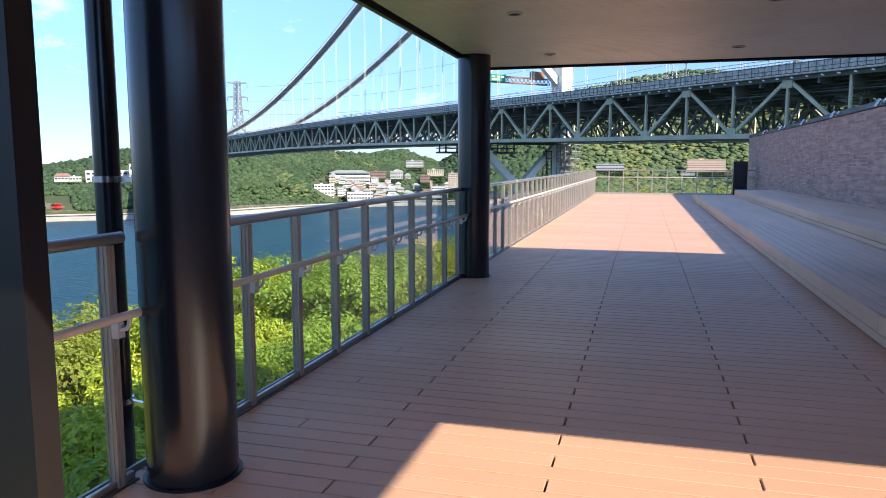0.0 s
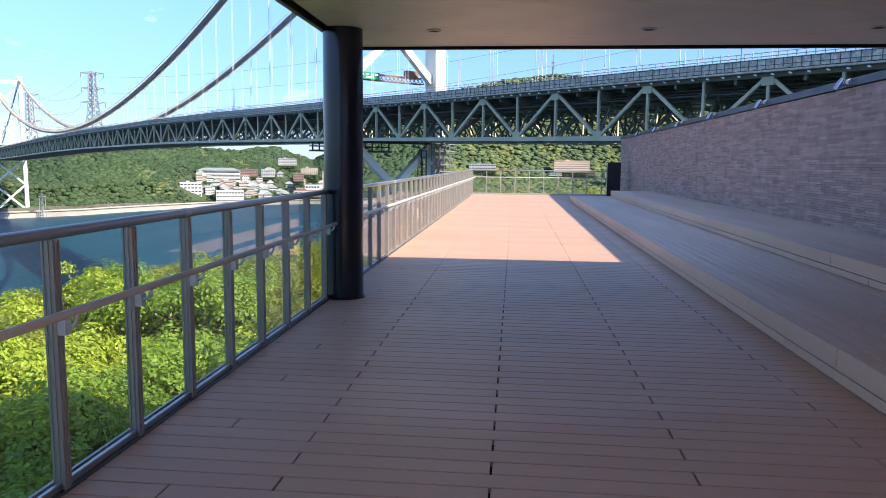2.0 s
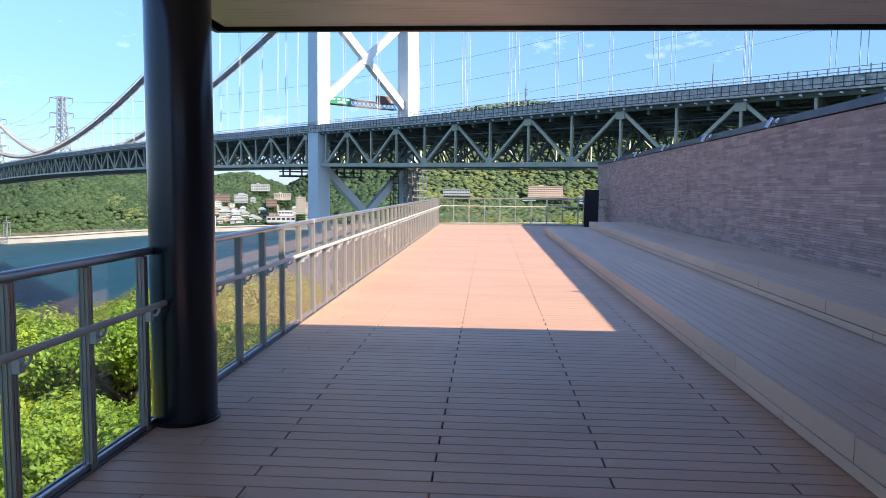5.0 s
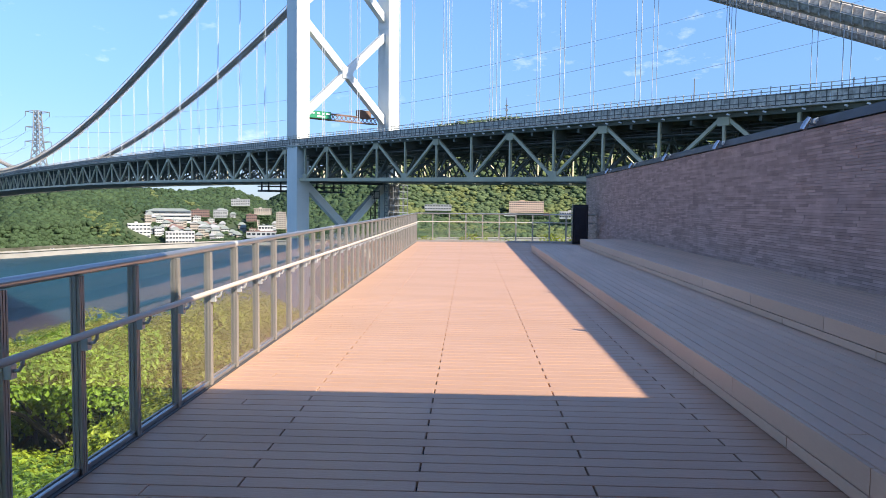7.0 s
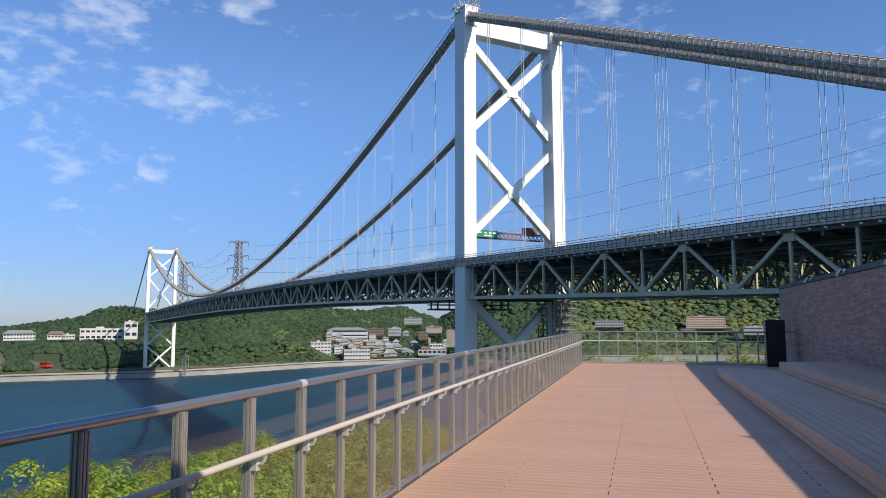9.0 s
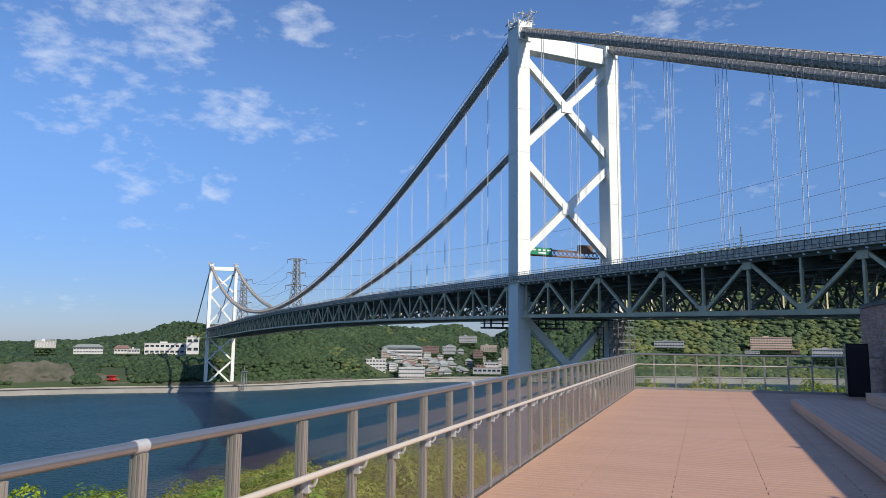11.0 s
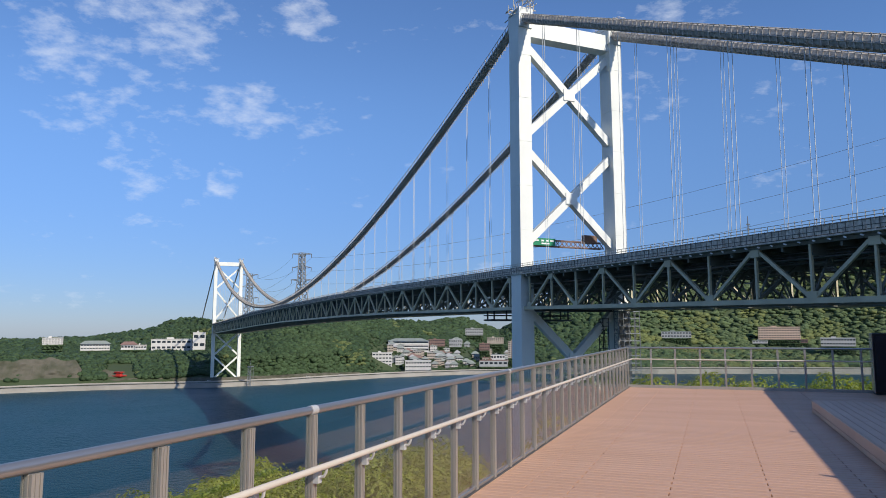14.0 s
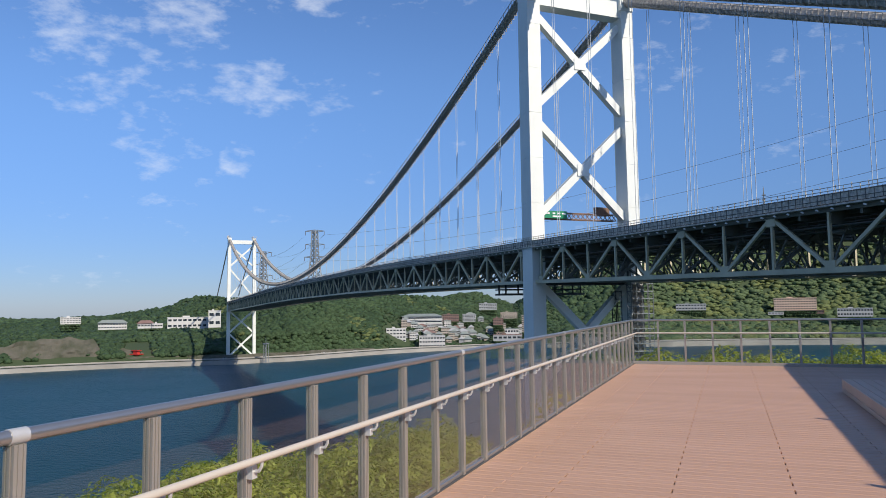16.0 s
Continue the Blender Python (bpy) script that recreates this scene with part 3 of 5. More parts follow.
def bridge_tower(s, top, zdeck, label):
    """Two tapering box legs joined by a top beam and crossed diagonals."""
    def leg_off(z):
        return 14.2 + (top - z) / (top - SEA) * 0.5
    t = part("tower", Shape().beam(at(s, -leg_off(top - 3.2), top - 3.2), at(s, leg_off(top - 3.2), top - 3.2), 3.6, 4.4), TOWERM, bridge, label)
    for side in (-1, 1):
        lg = Shape()
        k = 12
        zs = [SEA + 5 + (top + 0.5 - SEA - 5) * i / k for i in range(k + 1)]
        pz, pw = [], []
        for z0, z1 in zip(zs, zs[1:]):
            pz += [z0 + 0.08, z1 - 0.08, z1 - 0.07, z1 + 0.07]
            pw += [0, 0, 0.12, 0.12]
        lg.bar([at(s, side * leg_off(z), z) for z in pz[:-1]], [3.6 - q for q in pw[:-1]], [4.9 - q for q in pw[:-1]], up=BD)
        part("leg", lg, TOWERM, t)
        part("pedestal", Shape().beam(at(s, side * leg_off(SEA), SEA - 4), at(s, side * leg_off(SEA), SEA + 5.2), 7.0, 8.0, up=BD), CONC, t, "concrete pedestal")
        part("saddle_housing", Shape().beam(at(s, side * 14.0, top - 3.5), at(s, side * 13.9, top + 1.8), 4.0, 5.6, up=BD), TOWERM, t)
        sc = Shape()
        for i in range(60):
            a = at(s + random.uniform(-4.4, 4.4), side * 14 + random.uniform(-2.6, 2.6), top + random.uniform(0.2, 4.2))
            dv = random.choice((BD * 2.6, BN * 2.2, Vector((0, 0, 2.0))))
            sc.beam(a - dv / 2, a + dv / 2, 0.16, 0.16)
        part("scaffold", sc, NET, t, "grey scaffolding round the saddle")
    spans = ((top - 7.6, top - 31.0), (top - 35.4, zdeck + 6.2), (zdeck - 11.3, zdeck - 11.3 - 24), (zdeck - 11.3 - 26.5, SEA + 6))
    for za, zb in spans:
        for side in (-1, 1):
            d1 = Shape().beam(at(s, side * (leg_off(za) - 1.6), za), at(s, -side * (leg_off(zb) - 1.6), zb), 1.9, 1.8, up=BD)
            part("diagonal", d1, TOWERM, t)
        zc = za + (zb - za) * (leg_off(za) - 1.6) / (leg_off(za) + leg_off(zb) - 3.2)
        part("gusset", Shape().beam(at(s, -1.7, zc), at(s, 1.7, zc), 2.28, 3.0), TOWERM, t)
    # near-black on a white tower: shade under the deck is in its colour
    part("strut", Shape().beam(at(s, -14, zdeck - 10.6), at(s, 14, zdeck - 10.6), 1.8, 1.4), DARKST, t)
    return t


bridge_tower(0, TOWER_TOP, 17.8, "white steel tower with crossed diagonals, near")
bridge_tower(SPAN, TOWER_TOP + TOP_RISE, 10.4, "white steel tower with crossed diagonals, across the water")

# main cables wrapped in work platforms, with their hangers
for side in (-1, 1):
    for s0, s1, n in ((0, SPAN, 80), (-150, 0, 20), (SPAN, SPAN + 150, 16)):
        pts = [at(s0 + (s1 - s0) * i / n, side * 14.0, cable_z(s0 + (s1 - s0) * i / n)) for i in range(n + 1)]
        r = 0.7 if s0 >= SPAN else 1.25 if s0 < 0 else 1.0
        cb = part("main_cable", Shape().tube(pts, r, 8), CATW, bridge, "main cable wrapped in grey work netting")
        if s0 < SPAN:
            hr = Shape()
            for off in (-1.2, 1.2):
                hr.tube([p + BN * off + Vector((0, 0, 1.15)) for p in pts], 0.09, 4)
                hr.tube([p + BN * off + Vector((0, 0, -0.2)) for p in pts], 0.12, 4)
            for a, b in zip(pts, pts[1:]):
                for f in (0.0, 0.17, 0.33, 0.5, 0.67, 0.83):
                    p = a.lerp(b, f)
                    for off in (-1.2, 1.2):
                        hr.beam(p + BN * off + Vector((0, 0, -1.15)), p + BN * off + Vector((0, 0, 1.3)), 0.14, 0.14)
                    hr.beam(p + BN * -1.2 + Vector((0, 0, -1.15)), p + BN * 1.2 + Vector((0, 0, -1.15)), 0.14, 0.14)
            part("catwalk_rail", hr, CATW, cb)
    hg = Shape()
    s = -128.0
    while s < SPAN - 10:
        zt, zb = cable_z(s), bottom(s) + depth(s)
        if abs(s) > 7 and zt - zb > 2:
            rr = 0.06
            for ds in (-0.45, 0.45):
                for dn in (0.0,):
                    hg.tube([at(s + ds, side * 14.0 + dn, zb), at(s + ds, side * 14.0 + dn, zt)], rr, 4, False)
        s += 14.6
    part("hanger_ropes", hg, ROPE, bridge, "pale hanger ropes")["kind"] = "stuff"

# stiffening trusses
PAN = 9.86
nodes = [-4.9 - PAN * k for k in range(0, 21)][::-1] + [5.0 + PAN * k for k in range(0, 73)]
i0 = nodes.index(-4.9)


def is_top(i):
    return (i - i0 - 1) % 2 == 0 if i > i0 else (i0 - i) % 2 == 1


for side in (-1, 1):
    ch = Shape().bar([at(a, side * HALF, bottom(a) + 0.45) for a in nodes], 0.7, 0.8)
    tr = part("side_truss", ch, BRIDGEM, bridge, "grey green steel truss")
    # dark copy of the paint, for the shadow band below the netting
    part("top_chord", Shape().bar([at(a, side * HALF, bottom(a) + depth(a) - 0.5) for a in nodes], 0.6, 0.6), BRIDGE_SHADE, tr)
    rest = Shape()
    for i, s in enumerate(nodes):
        lo, hi = at(s, side * HALF, bottom(s) + 0.6), at(s, side * HALF, bottom(s) + depth(s) - 0.5)
        single = side < 0 and s < 140
        sh = Shape() if single else rest
        wv = 0.46 if s < 140 else 0.52
        sh.beam(lo, hi, wv, wv * 0.8, up=BD)
        if single:
            part("vertical", sh, BRIDGEM, tr)
        if i + 1 < len(nodes) and i != i0:
            b = nodes[i + 1]
            up0 = is_top(i)
            za = bottom(s) + (depth(s) - 0.5 if up0 else 0.6)
            zb = bottom(b) + (0.6 if up0 else depth(b) - 0.5)
            sh = Shape() if single else rest
            sh.beam(at(s, side * HALF, za), at(b, side * HALF, zb), 0.5, 0.5, up=BN)
            if single:
                part("diagonal", sh, BRIDGEM, tr)
        if single:
            top = is_top(i)
            zg = bottom(s) + (depth(s) - 1.3 if top else 1.2)
            part("gusset_plate", Shape().beam(at(s - 0.85, side * HALF, zg), at(s + 0.85, side * HALF, zg), 0.74, 1.15), BRIDGEM, tr)
    part("web", rest, BRIDGEM, tr)["kind"] = "stuff"

# floor system: roadway, cross frames and lateral bracing
rd, fb, lb, pb, wk = Shape(), Shape(), Shape(), Shape(), Shape()
for i, (a, b) in enumerate(zip(nodes, nodes[1:])):
    za, zb = bottom(a) + depth(a), bottom(b) + depth(b)
    rd.beam(at(a, 0, za + 0.25), at(b, 0, zb + 0.25), 2 * HALF + 1.4, 0.5)
    for off in (-12, -8, -4, 0, 4, 8, 12):
        lb.beam(at(a, off, za - 0.5), at(b, off, zb - 0.5), 0.4, 1.0)
    for side in (-1, 1):
        lb.beam(at(a, -side * HALF, bottom(a) + 0.5), at(b, side * HALF, bottom(b) + 0.5), 0.5, 0.5)
        for off, dz in ((9.5, -2.9), (13.2, -2.6)):
            wk.beam(at(a, side * off, za + dz), at(b, side * off, zb + dz), 1.5, 0.12)
            for rz in (0.5, 1.0):
                wk.beam(at(a, side * (off - 0.7), za + dz + rz), at(b, side * (off - 0.7), zb + dz + rz), 0.1, 0.1)
            for q in range(5):
                f = q / 5
                zq = za + (zb - za) * f + dz
                wk.beam(at(a + (b - a) * f, side * (off - 0.7), zq), at(a + (b - a) * f, side * (off - 0.7), zq + 1.05), 0.09, 0.09)
for s in nodes:
    z0, z1 = bottom(s), bottom(s) + depth(s)
    fb.beam(at(s, -HALF, z1 - 1.4), at(s, HALF, z1 - 1.4), 0.6, 2.0)
    fb.beam(at(s, -HALF, z0 + 0.6), at(s, HALF, z0 + 0.6), 0.5, 0.7)
    for side in (-1, 1):
        fb.beam(at(s, side * HALF, z0 + 0.8), at(s, side * 5, z1 - 2.2), 0.5, 0.5)
        fb.beam(at(s, side * 5, z0 + 0.8), at(s, side * 5, z1 - 2.2), 0.4, 0.4)
    fb.beam(at(s, -HALF, z1 - 3.6), at(s, HALF, z1 - 3.6), 0.3, 0.3)
    for q in range(8):
        o = -HALF + q * HALF / 4
        zu, zl = (z1 - 2.2, z0 + 0.8) if q % 2 else (z0 + 0.8, z1 - 2.2)
        pb.beam(at(s, o, zu), at(s, o + HALF / 4, zl), 0.26, 0.26)
    pb.beam(at(s + PAN / 2, -HALF, z1 - 0.9), at(s + PAN / 2, HALF, z1 - 0.9), 0.4, 1.1)
# slab all near-black, the shade of its underside put into the colour
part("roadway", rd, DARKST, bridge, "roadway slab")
# frames and bracing in the darkened copy, truss shade painted in
part("cross_frames", fb, BRIDGE_SHADE, bridge)["kind"] = "stuff"
part("bracing", lb, BRIDGE_SHADE, bridge)["kind"] = "stuff"
part("sway_bracing", pb, BRIDGE_SHADE, bridge)["kind"] = "stuff"
part("inspection_walkway", wk, BARS, bridge, "dark inspection walkway under the roadway")["kind"] = "stuff"

# work fence with netting on the edges of the deck, and small lamps under the overhang
for side in (-1, 1):
    fn, fp, lamps, dk = Shape(), Shape(), Shape(), Shape()
    s = ROAD_END
    while s < SPAN:
        b = s + 4.86
        fh = 1.75 if s < 0 else 1.8
        za, zb = bottom(s) + depth(s) + 0.2, bottom(b) + depth(b) + 0.2
        o = side * (HALF + 1.1)
        fn.beam(at(s + 0.1, o, za + fh * 0.42), at(b - 0.1, o, zb + fh * 0.42), 0.05, fh * 0.8)
        fn.beam(at(s, o - side * 0.4, za - 0.25), at(b, o - side * 0.4, zb - 0.25), 1.4, 0.25)
        fp.beam(at(s, o, za + fh), at(b, o, zb + fh), 0.1, 0.1)
        fp.beam(at(s, o, za + fh + 0.5), at(b, o, zb + fh + 0.5), 0.08, 0.08)
        for k in range(4):
            sk, hk = s + 4.86 * k / 4, fh + random.uniform(0.35, 0.8)
            fp.beam(at(sk, o, za), at(sk, o, za + hk), 0.11, 0.11)
            dk.beam(at(sk + 0.5, o + side * 0.06, za - 0.1), at(sk + 0.5, o + side * 0.06, za + fh * 0.85), 0.1, 0.08)
        for dz in (0.3, 0.75):
            dk.beam(at(s, o + side * 0.06, za + fh * dz), at(b, o + side * 0.06, zb + fh * dz), 0.09, 0.09)
        if s < 120:
            for f in (0.1, 0.6):
                lamps.beam(at(s + 4.86 * f, o, za - 0.75), at(s + 4.86 * f + 0.4, o, za - 0.6), 0.22, 0.22)
        s = b
    part("netting", fn, NET, bridge, "grey work netting along the deck edge")
    part("edge_scaffolding", dk, BARS, bridge)["kind"] = "stuff"
    part("fence_railing", fp, NET, bridge)["kind"] = "stuff"
    part("edge_lighting", lamps, SIGNW, bridge, "small white fittings under the deck edge")["kind"] = "stuff"

for s in (-92.0,):
    zl = bottom(s) + depth(s)
    lm = part("lamp_post", Shape().tube([at(s, 15.0, zl), at(s, 15.0, zl + 5), at(s, 15.0, zl + 10.5)], [0.16, 0.13, 0.09], 6), LATT, bridge, "thin grey road lamp post")
    part("collar", Shape().tube([at(s, 15.0, zl + 0.1), at(s, 15.0, zl + 0.9)], 0.24, 6), LATT, lm)
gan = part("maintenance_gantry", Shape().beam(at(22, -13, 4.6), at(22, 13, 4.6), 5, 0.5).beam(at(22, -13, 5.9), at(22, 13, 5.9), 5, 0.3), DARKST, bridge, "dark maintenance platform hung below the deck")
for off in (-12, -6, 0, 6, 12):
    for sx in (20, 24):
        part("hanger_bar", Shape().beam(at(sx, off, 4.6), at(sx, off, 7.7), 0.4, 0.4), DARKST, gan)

# road sign gantry between the tower legs
gb = Shape()
zg = 23.6
for dz in (0, 1.6):
    for ds in (3.0, 4.4):
        gb.beam(at(ds, -12.4, zg + dz), at(ds, 12.6, zg + dz), 0.25, 0.25)
for k in range(18):
    o = -12.4 + 25 * k / 18
    gb.beam(at(3.0, o, zg), at(3.0, o + 1.39, zg + 1.6), 0.16, 0.16).beam(at(3.0, o + 1.39, zg), at(3.0, o, zg + 1.6), 0.16, 0.16)
sg = part("sign_gantry", gb, RUST, bridge, "brown lattice gantry with road signs")
part("sign_board", Shape().beam(at(2.5, -9.9, zg + 1.0), at(2.5, -3.0, zg + 1.0), 0.2, 1.9), SIGNG, sg, "green sign with white bars")
for o, w, z in ((-8.7, 1.2, 1.3), (-6.9, 0.8, 1.3), (-5.4, 0.8, 1.3), (-4.0, 1.1, 1.3), (-6.1, 2.4, 0.55)):
    part("sign_bar", Shape().beam(at(2.36, o - w / 2, zg + z), at(2.36, o + w / 2, zg + z), 0.05, 0.4), SIGNW, sg)
part("sign_box", Shape().beam(at(3.7, 6.4, zg + 2.4), at(3.7, 10.6, zg + 2.4), 1.4, 2.2), RUST, sg)


def scaffold_tower(s0, off0, z0, z1, nx, ny, step, material, label):
    sh = Shape()
    for i in range(nx + 1):
        for j in range(ny + 1):
            sh.beam(at(s0 + i * 1.7, off0 + j * 1.7, z0), at(s0 + i * 1.7, off0 + j * 1.7, z1), 0.22, 0.22)
    z = z0
    while z < z1:
        for i in range(nx + 1):
            sh.beam(at(s0 + i * 1.7, off0, z), at(s0 + i * 1.7, off0 + ny * 1.7, z), 0.2, 0.2)
        for j in range(ny + 1):
            sh.beam(at(s0, off0 + j * 1.7, z), at(s0 + nx * 1.7, off0 + j * 1.7, z), 0.14, 0.14)
            sh.beam(at(s0, off0 + j * 1.7, z + 1), at(s0 + nx * 1.7, off0 + j * 1.7, z + 1), 0.1, 0.1)
        sh.beam(at(s0 + 0.3, off0 + 0.3, z), at(s0 + nx * 1.7 - 0.3, off0 + ny * 1.7 - 0.3, z), 1.4, 0.08)
        sh.beam(at(s0, off0, z), at(s0 + 1.7, off0, z + step), 0.1, 0.1)
        z += step
    return solid("scaffold", sh, material, label, "scaffold")


scaffold_tower(-4.8, 10.8, SEA, 6.6, 1, 4, 1.9, LATT, "grey steel scaffold tower beside the bridge leg")
scaffold_tower(-1.6, 8.4, SEA, 5.0, 1, 1, 1.9, DARKST, "dark steel scaffold tower inside the bridge leg")
# grey sheets added over the white leg, standing in for shade on it
leg_shade = Shape()
for k in range(30):
    za, zb = SEA + 6 + k * 1.95, SEA + 6 + k * 1.95 + 1.85
    leg_shade.beam(at(-2.62, 13.0, (za + zb) / 2), at(-2.62, 16.4, (za + zb) / 2), 0.06, 1.85)
solid("leg_shade_sheets", leg_shade, CONC, "grey sheets added on the bridge leg to darken it like shade", "sheeting")
# ---------------------------------------------------------------- sea and land
C0 = Vector((0.6, 13.0, 0))


def polar(az, r, z=0.0):
    """A place by its bearing from the terrace (degrees to the right of the deck's line) and distance."""
    return Vector((C0.x + r * math.sin(radians(az)), C0.y + r * math.cos(radians(az)), z))


sea = Shape()
n = 96
for k in range(n):
    a = 2 * math.pi * k / n
    sea.v.append((4500 * math.cos(a), 4500 * math.sin(a), SEA))
sea.f.append(tuple(range(n)))
solid("water", sea, WATER, "blue green water of the strait with small ripples", "water", "structure")

SH_AZ = (-80, -50, -45, -38, -33, -25.7, -18.7, -10, -4, 2, 10, 30, 80)
SH_R = (790, 828, 826, 816, 840, 930, 1002, 1030, 1046, 1090, 1145, 1150, 1100)
RG_AZ = (-80.8, -60.8, -50.8, -46.8, -42.66, -40.37, -37.68, -33.69, -30.68, -26.57, -21.72, -19, -16.79, -15.99, -14.39, -10.37, -7.66, -5.36, -1.3, 2.8, 4.82, 7.8, 10.3, 24.8, 39.8, 79.8)
RG_EL = (0.05, -0.15, -0.4, -0.3, 0.3, 1.17, 0.95, 0.85, 1.23, 1.15, 0.84, 1.21, 0.42, 0.14, 1.06, 3.52, 4.76, 5.59, 6.46, 6.94, 6.79, 6.5, 7.11, 6.7, 6, 4)
RG_R = (1330, 1325, 1323, 1329, 1318, 1308, 1208, 1040, 1046, 1178, 1437, 1692, 1757, 1762, 1723, 1650, 1627, 1650, 1716, 1769, 1783, 1805, 1820, 1820, 1810, 1670)
PW = ((-80, -47, -40, -36, -28, -25, -20, -14, -8, -3, 4, 9, 15, 80), (0.35, 0.35, 0.45, 0.5, 0.5, 0.9, 1.1, 1.6, 3.4, 4.8, 5.0, 4.6, 3.8, 2.0))


def quay(az):
    """Height of the shore road above the water."""
    return interp(az, (-14, -8), (5.0, 7.5))


def apron(az):
    """Width of the level strip behind the seawall."""
    return interp(az, (-80, -41, -39, -34, -31, -27, 80), (18, 18, 72, 84, 70, 22, 18))


def land_z(az, r):
    r0, r1 = interp(az, SH_AZ, SH_R) + apron(az), interp(az, RG_AZ, RG_R)
    z1 = 1.5 + r1 * math.tan(radians(interp(az, RG_AZ, RG_EL))) - 5
    t = (r - r0) / (r1 - r0)
    z0 = SEA + quay(az)
    if t <= 0:
        return z0
    if t > 1:
        return z1 - (t - 1) * 40
    p = polar(az, r)
    if az < -37.2:
        zp, k = -28.0, min(1, (-37.2 - az) / 1.5)
        low = z0 + (zp - z0) * min(1, (r - r0) / 100) ** 0.6 + (z1 - zp) * min(1, max(0, (r - r0 - 190) / (r1 - r0 - 190))) ** 1.2
        low += noise.noise(Vector((p.x / 40, p.y / 40, 3))) * 3 * min(1, (r - r0) / 60)
    else:
        low, k = 0, 0
    nz = noise.noise(Vector((p.x / 150, p.y / 150, 0))) * 12 + noise.noise(Vector((p.x / 50, p.y / 50, 3))) * 4
    flat = min(1, max(0, t * 14 - 0.6))
    return k * low + (1 - k) * (z0 + (z1 - z0) * (t ** interp(az, *PW)) * flat + nz * min(1, t * 3) * (1 - t) * 1.4)


AZ = np.arange(-80, 80.1, 0.75)
RR = 70
land = Shape()
for a in AZ:
    r0, r1 = interp(a, SH_AZ, SH_R) + 4, interp(a, RG_AZ, RG_R) * 1.25
    for j in range(RR):
        r = r0 + (r1 - r0) * (j / (RR - 1)) ** 1.4
        land.v.append(tuple(polar(a, r, land_z(a, r))))
for i in range(len(AZ) - 1):
    for j in range(RR - 1):
        k = i * RR + j
        land.f.append((k, k + RR, k + RR + 1, k + 1))
solid("ground", land, LAND, "wooded hills along the far shore of the strait", "ground", "structure", smooth=True)

# seawall and shore road
sw, road = Shape(), Shape()
azs = np.arange(-80, 60.1, 1.0)
for a, b in zip(azs, azs[1:]):
    P = [polar(q, interp(q, SH_AZ, SH_R)) for q in (a, b)]
    Q = [polar(q, interp(q, SH_AZ, SH_R) + 15) for q in (a, b)]
    z0, z1, z2 = SEA - 1, SEA + quay(a) - 0.8, SEA + quay(a) + 0.4
    v = [(p.x, p.y, z0) for p in P] + [(p.x, p.y, z1) for p in P] + [(q.x, q.y, z2) for q in Q] + [(q.x, q.y, z0) for q in Q]
    sw.add(v, [(0, 1, 3, 2), (2, 3, 5, 4), (4, 5, 7, 6)])
    road.beam(Q[0] + Vector((0, 0, z2 + 0.25)), Q[1] + Vector((0, 0, z2 + 0.25)), 0.6, 1.3)
solid("seawall", sw, CONC, "pale concrete seawall along the far shore", "seawall", "structure")
solid("parapet", road, CONC, "low concrete parapet on the seawall", "parapet", "structure")
for s in (SPAN, 0):
    solid("pier_base", Shape().beam(at(s, -34, SEA + 0.6), at(s, 34, SEA + 0.6), 34, 3.4), CONC, "concrete pier apron at a bridge tower", "pier", "structure")


# bare rock behind the shore road
def rock_face(az0, az1, base_r, rise, lean, seed, label):
    """A rugged slope of rock; rise is its height along the way from end to end."""
    sh = Shape()
    na, nz = int((az1 - az0) * 9) + 2, 12
    for i in range(na):
        a = az0 + (az1 - az0) * i / (na - 1)
        top = interp(i / (na - 1), *rise)
        for j in range(nz):
            f = j / (nz - 1)
            r = interp(a, SH_AZ, SH_R) + base_r + lean * f
            p = polar(a, r)
            q = Vector((p.x / 16, p.y / 16, f * top / 9 + seed))
            r += noise.noise(q) * 3.5 + noise.noise(q * 3.1) * 1.6
            sh.v.append(tuple(polar(a, r, SEA + 4.6 + f * top * (1 + 0.12 * noise.noise(Vector((a * 1.3, seed, 0)))))))
    for i in range(na - 1):
        for j in range(nz - 1):
            k = i * nz + j
            sh.f.append((k, k + nz, k + nz + 1, k + 1))
    solid("rock_face", sh, ROCK, label, "rock", "structure")


rock_face(-54, -46.6, 24, ((0, 0.35, 0.7, 0.9, 1.0), (16, 26, 27, 24, 8)), 16, 1.0, "bare grey brown rock cliff above the shore road")
rock_face(-46.4, -43.2, 24, ((0, 0.3, 0.7, 1.0), (3, 15, 10, 4)), 10, 4.0, "pale bare rock outcrop behind the pavilion")
rock_face(-47, -27, 21, ((0, 0.2, 0.5, 0.8, 1.0), (5, 5.5, 4.5, 5, 3)), 2, 7.0, "low rock bank behind the shore road")


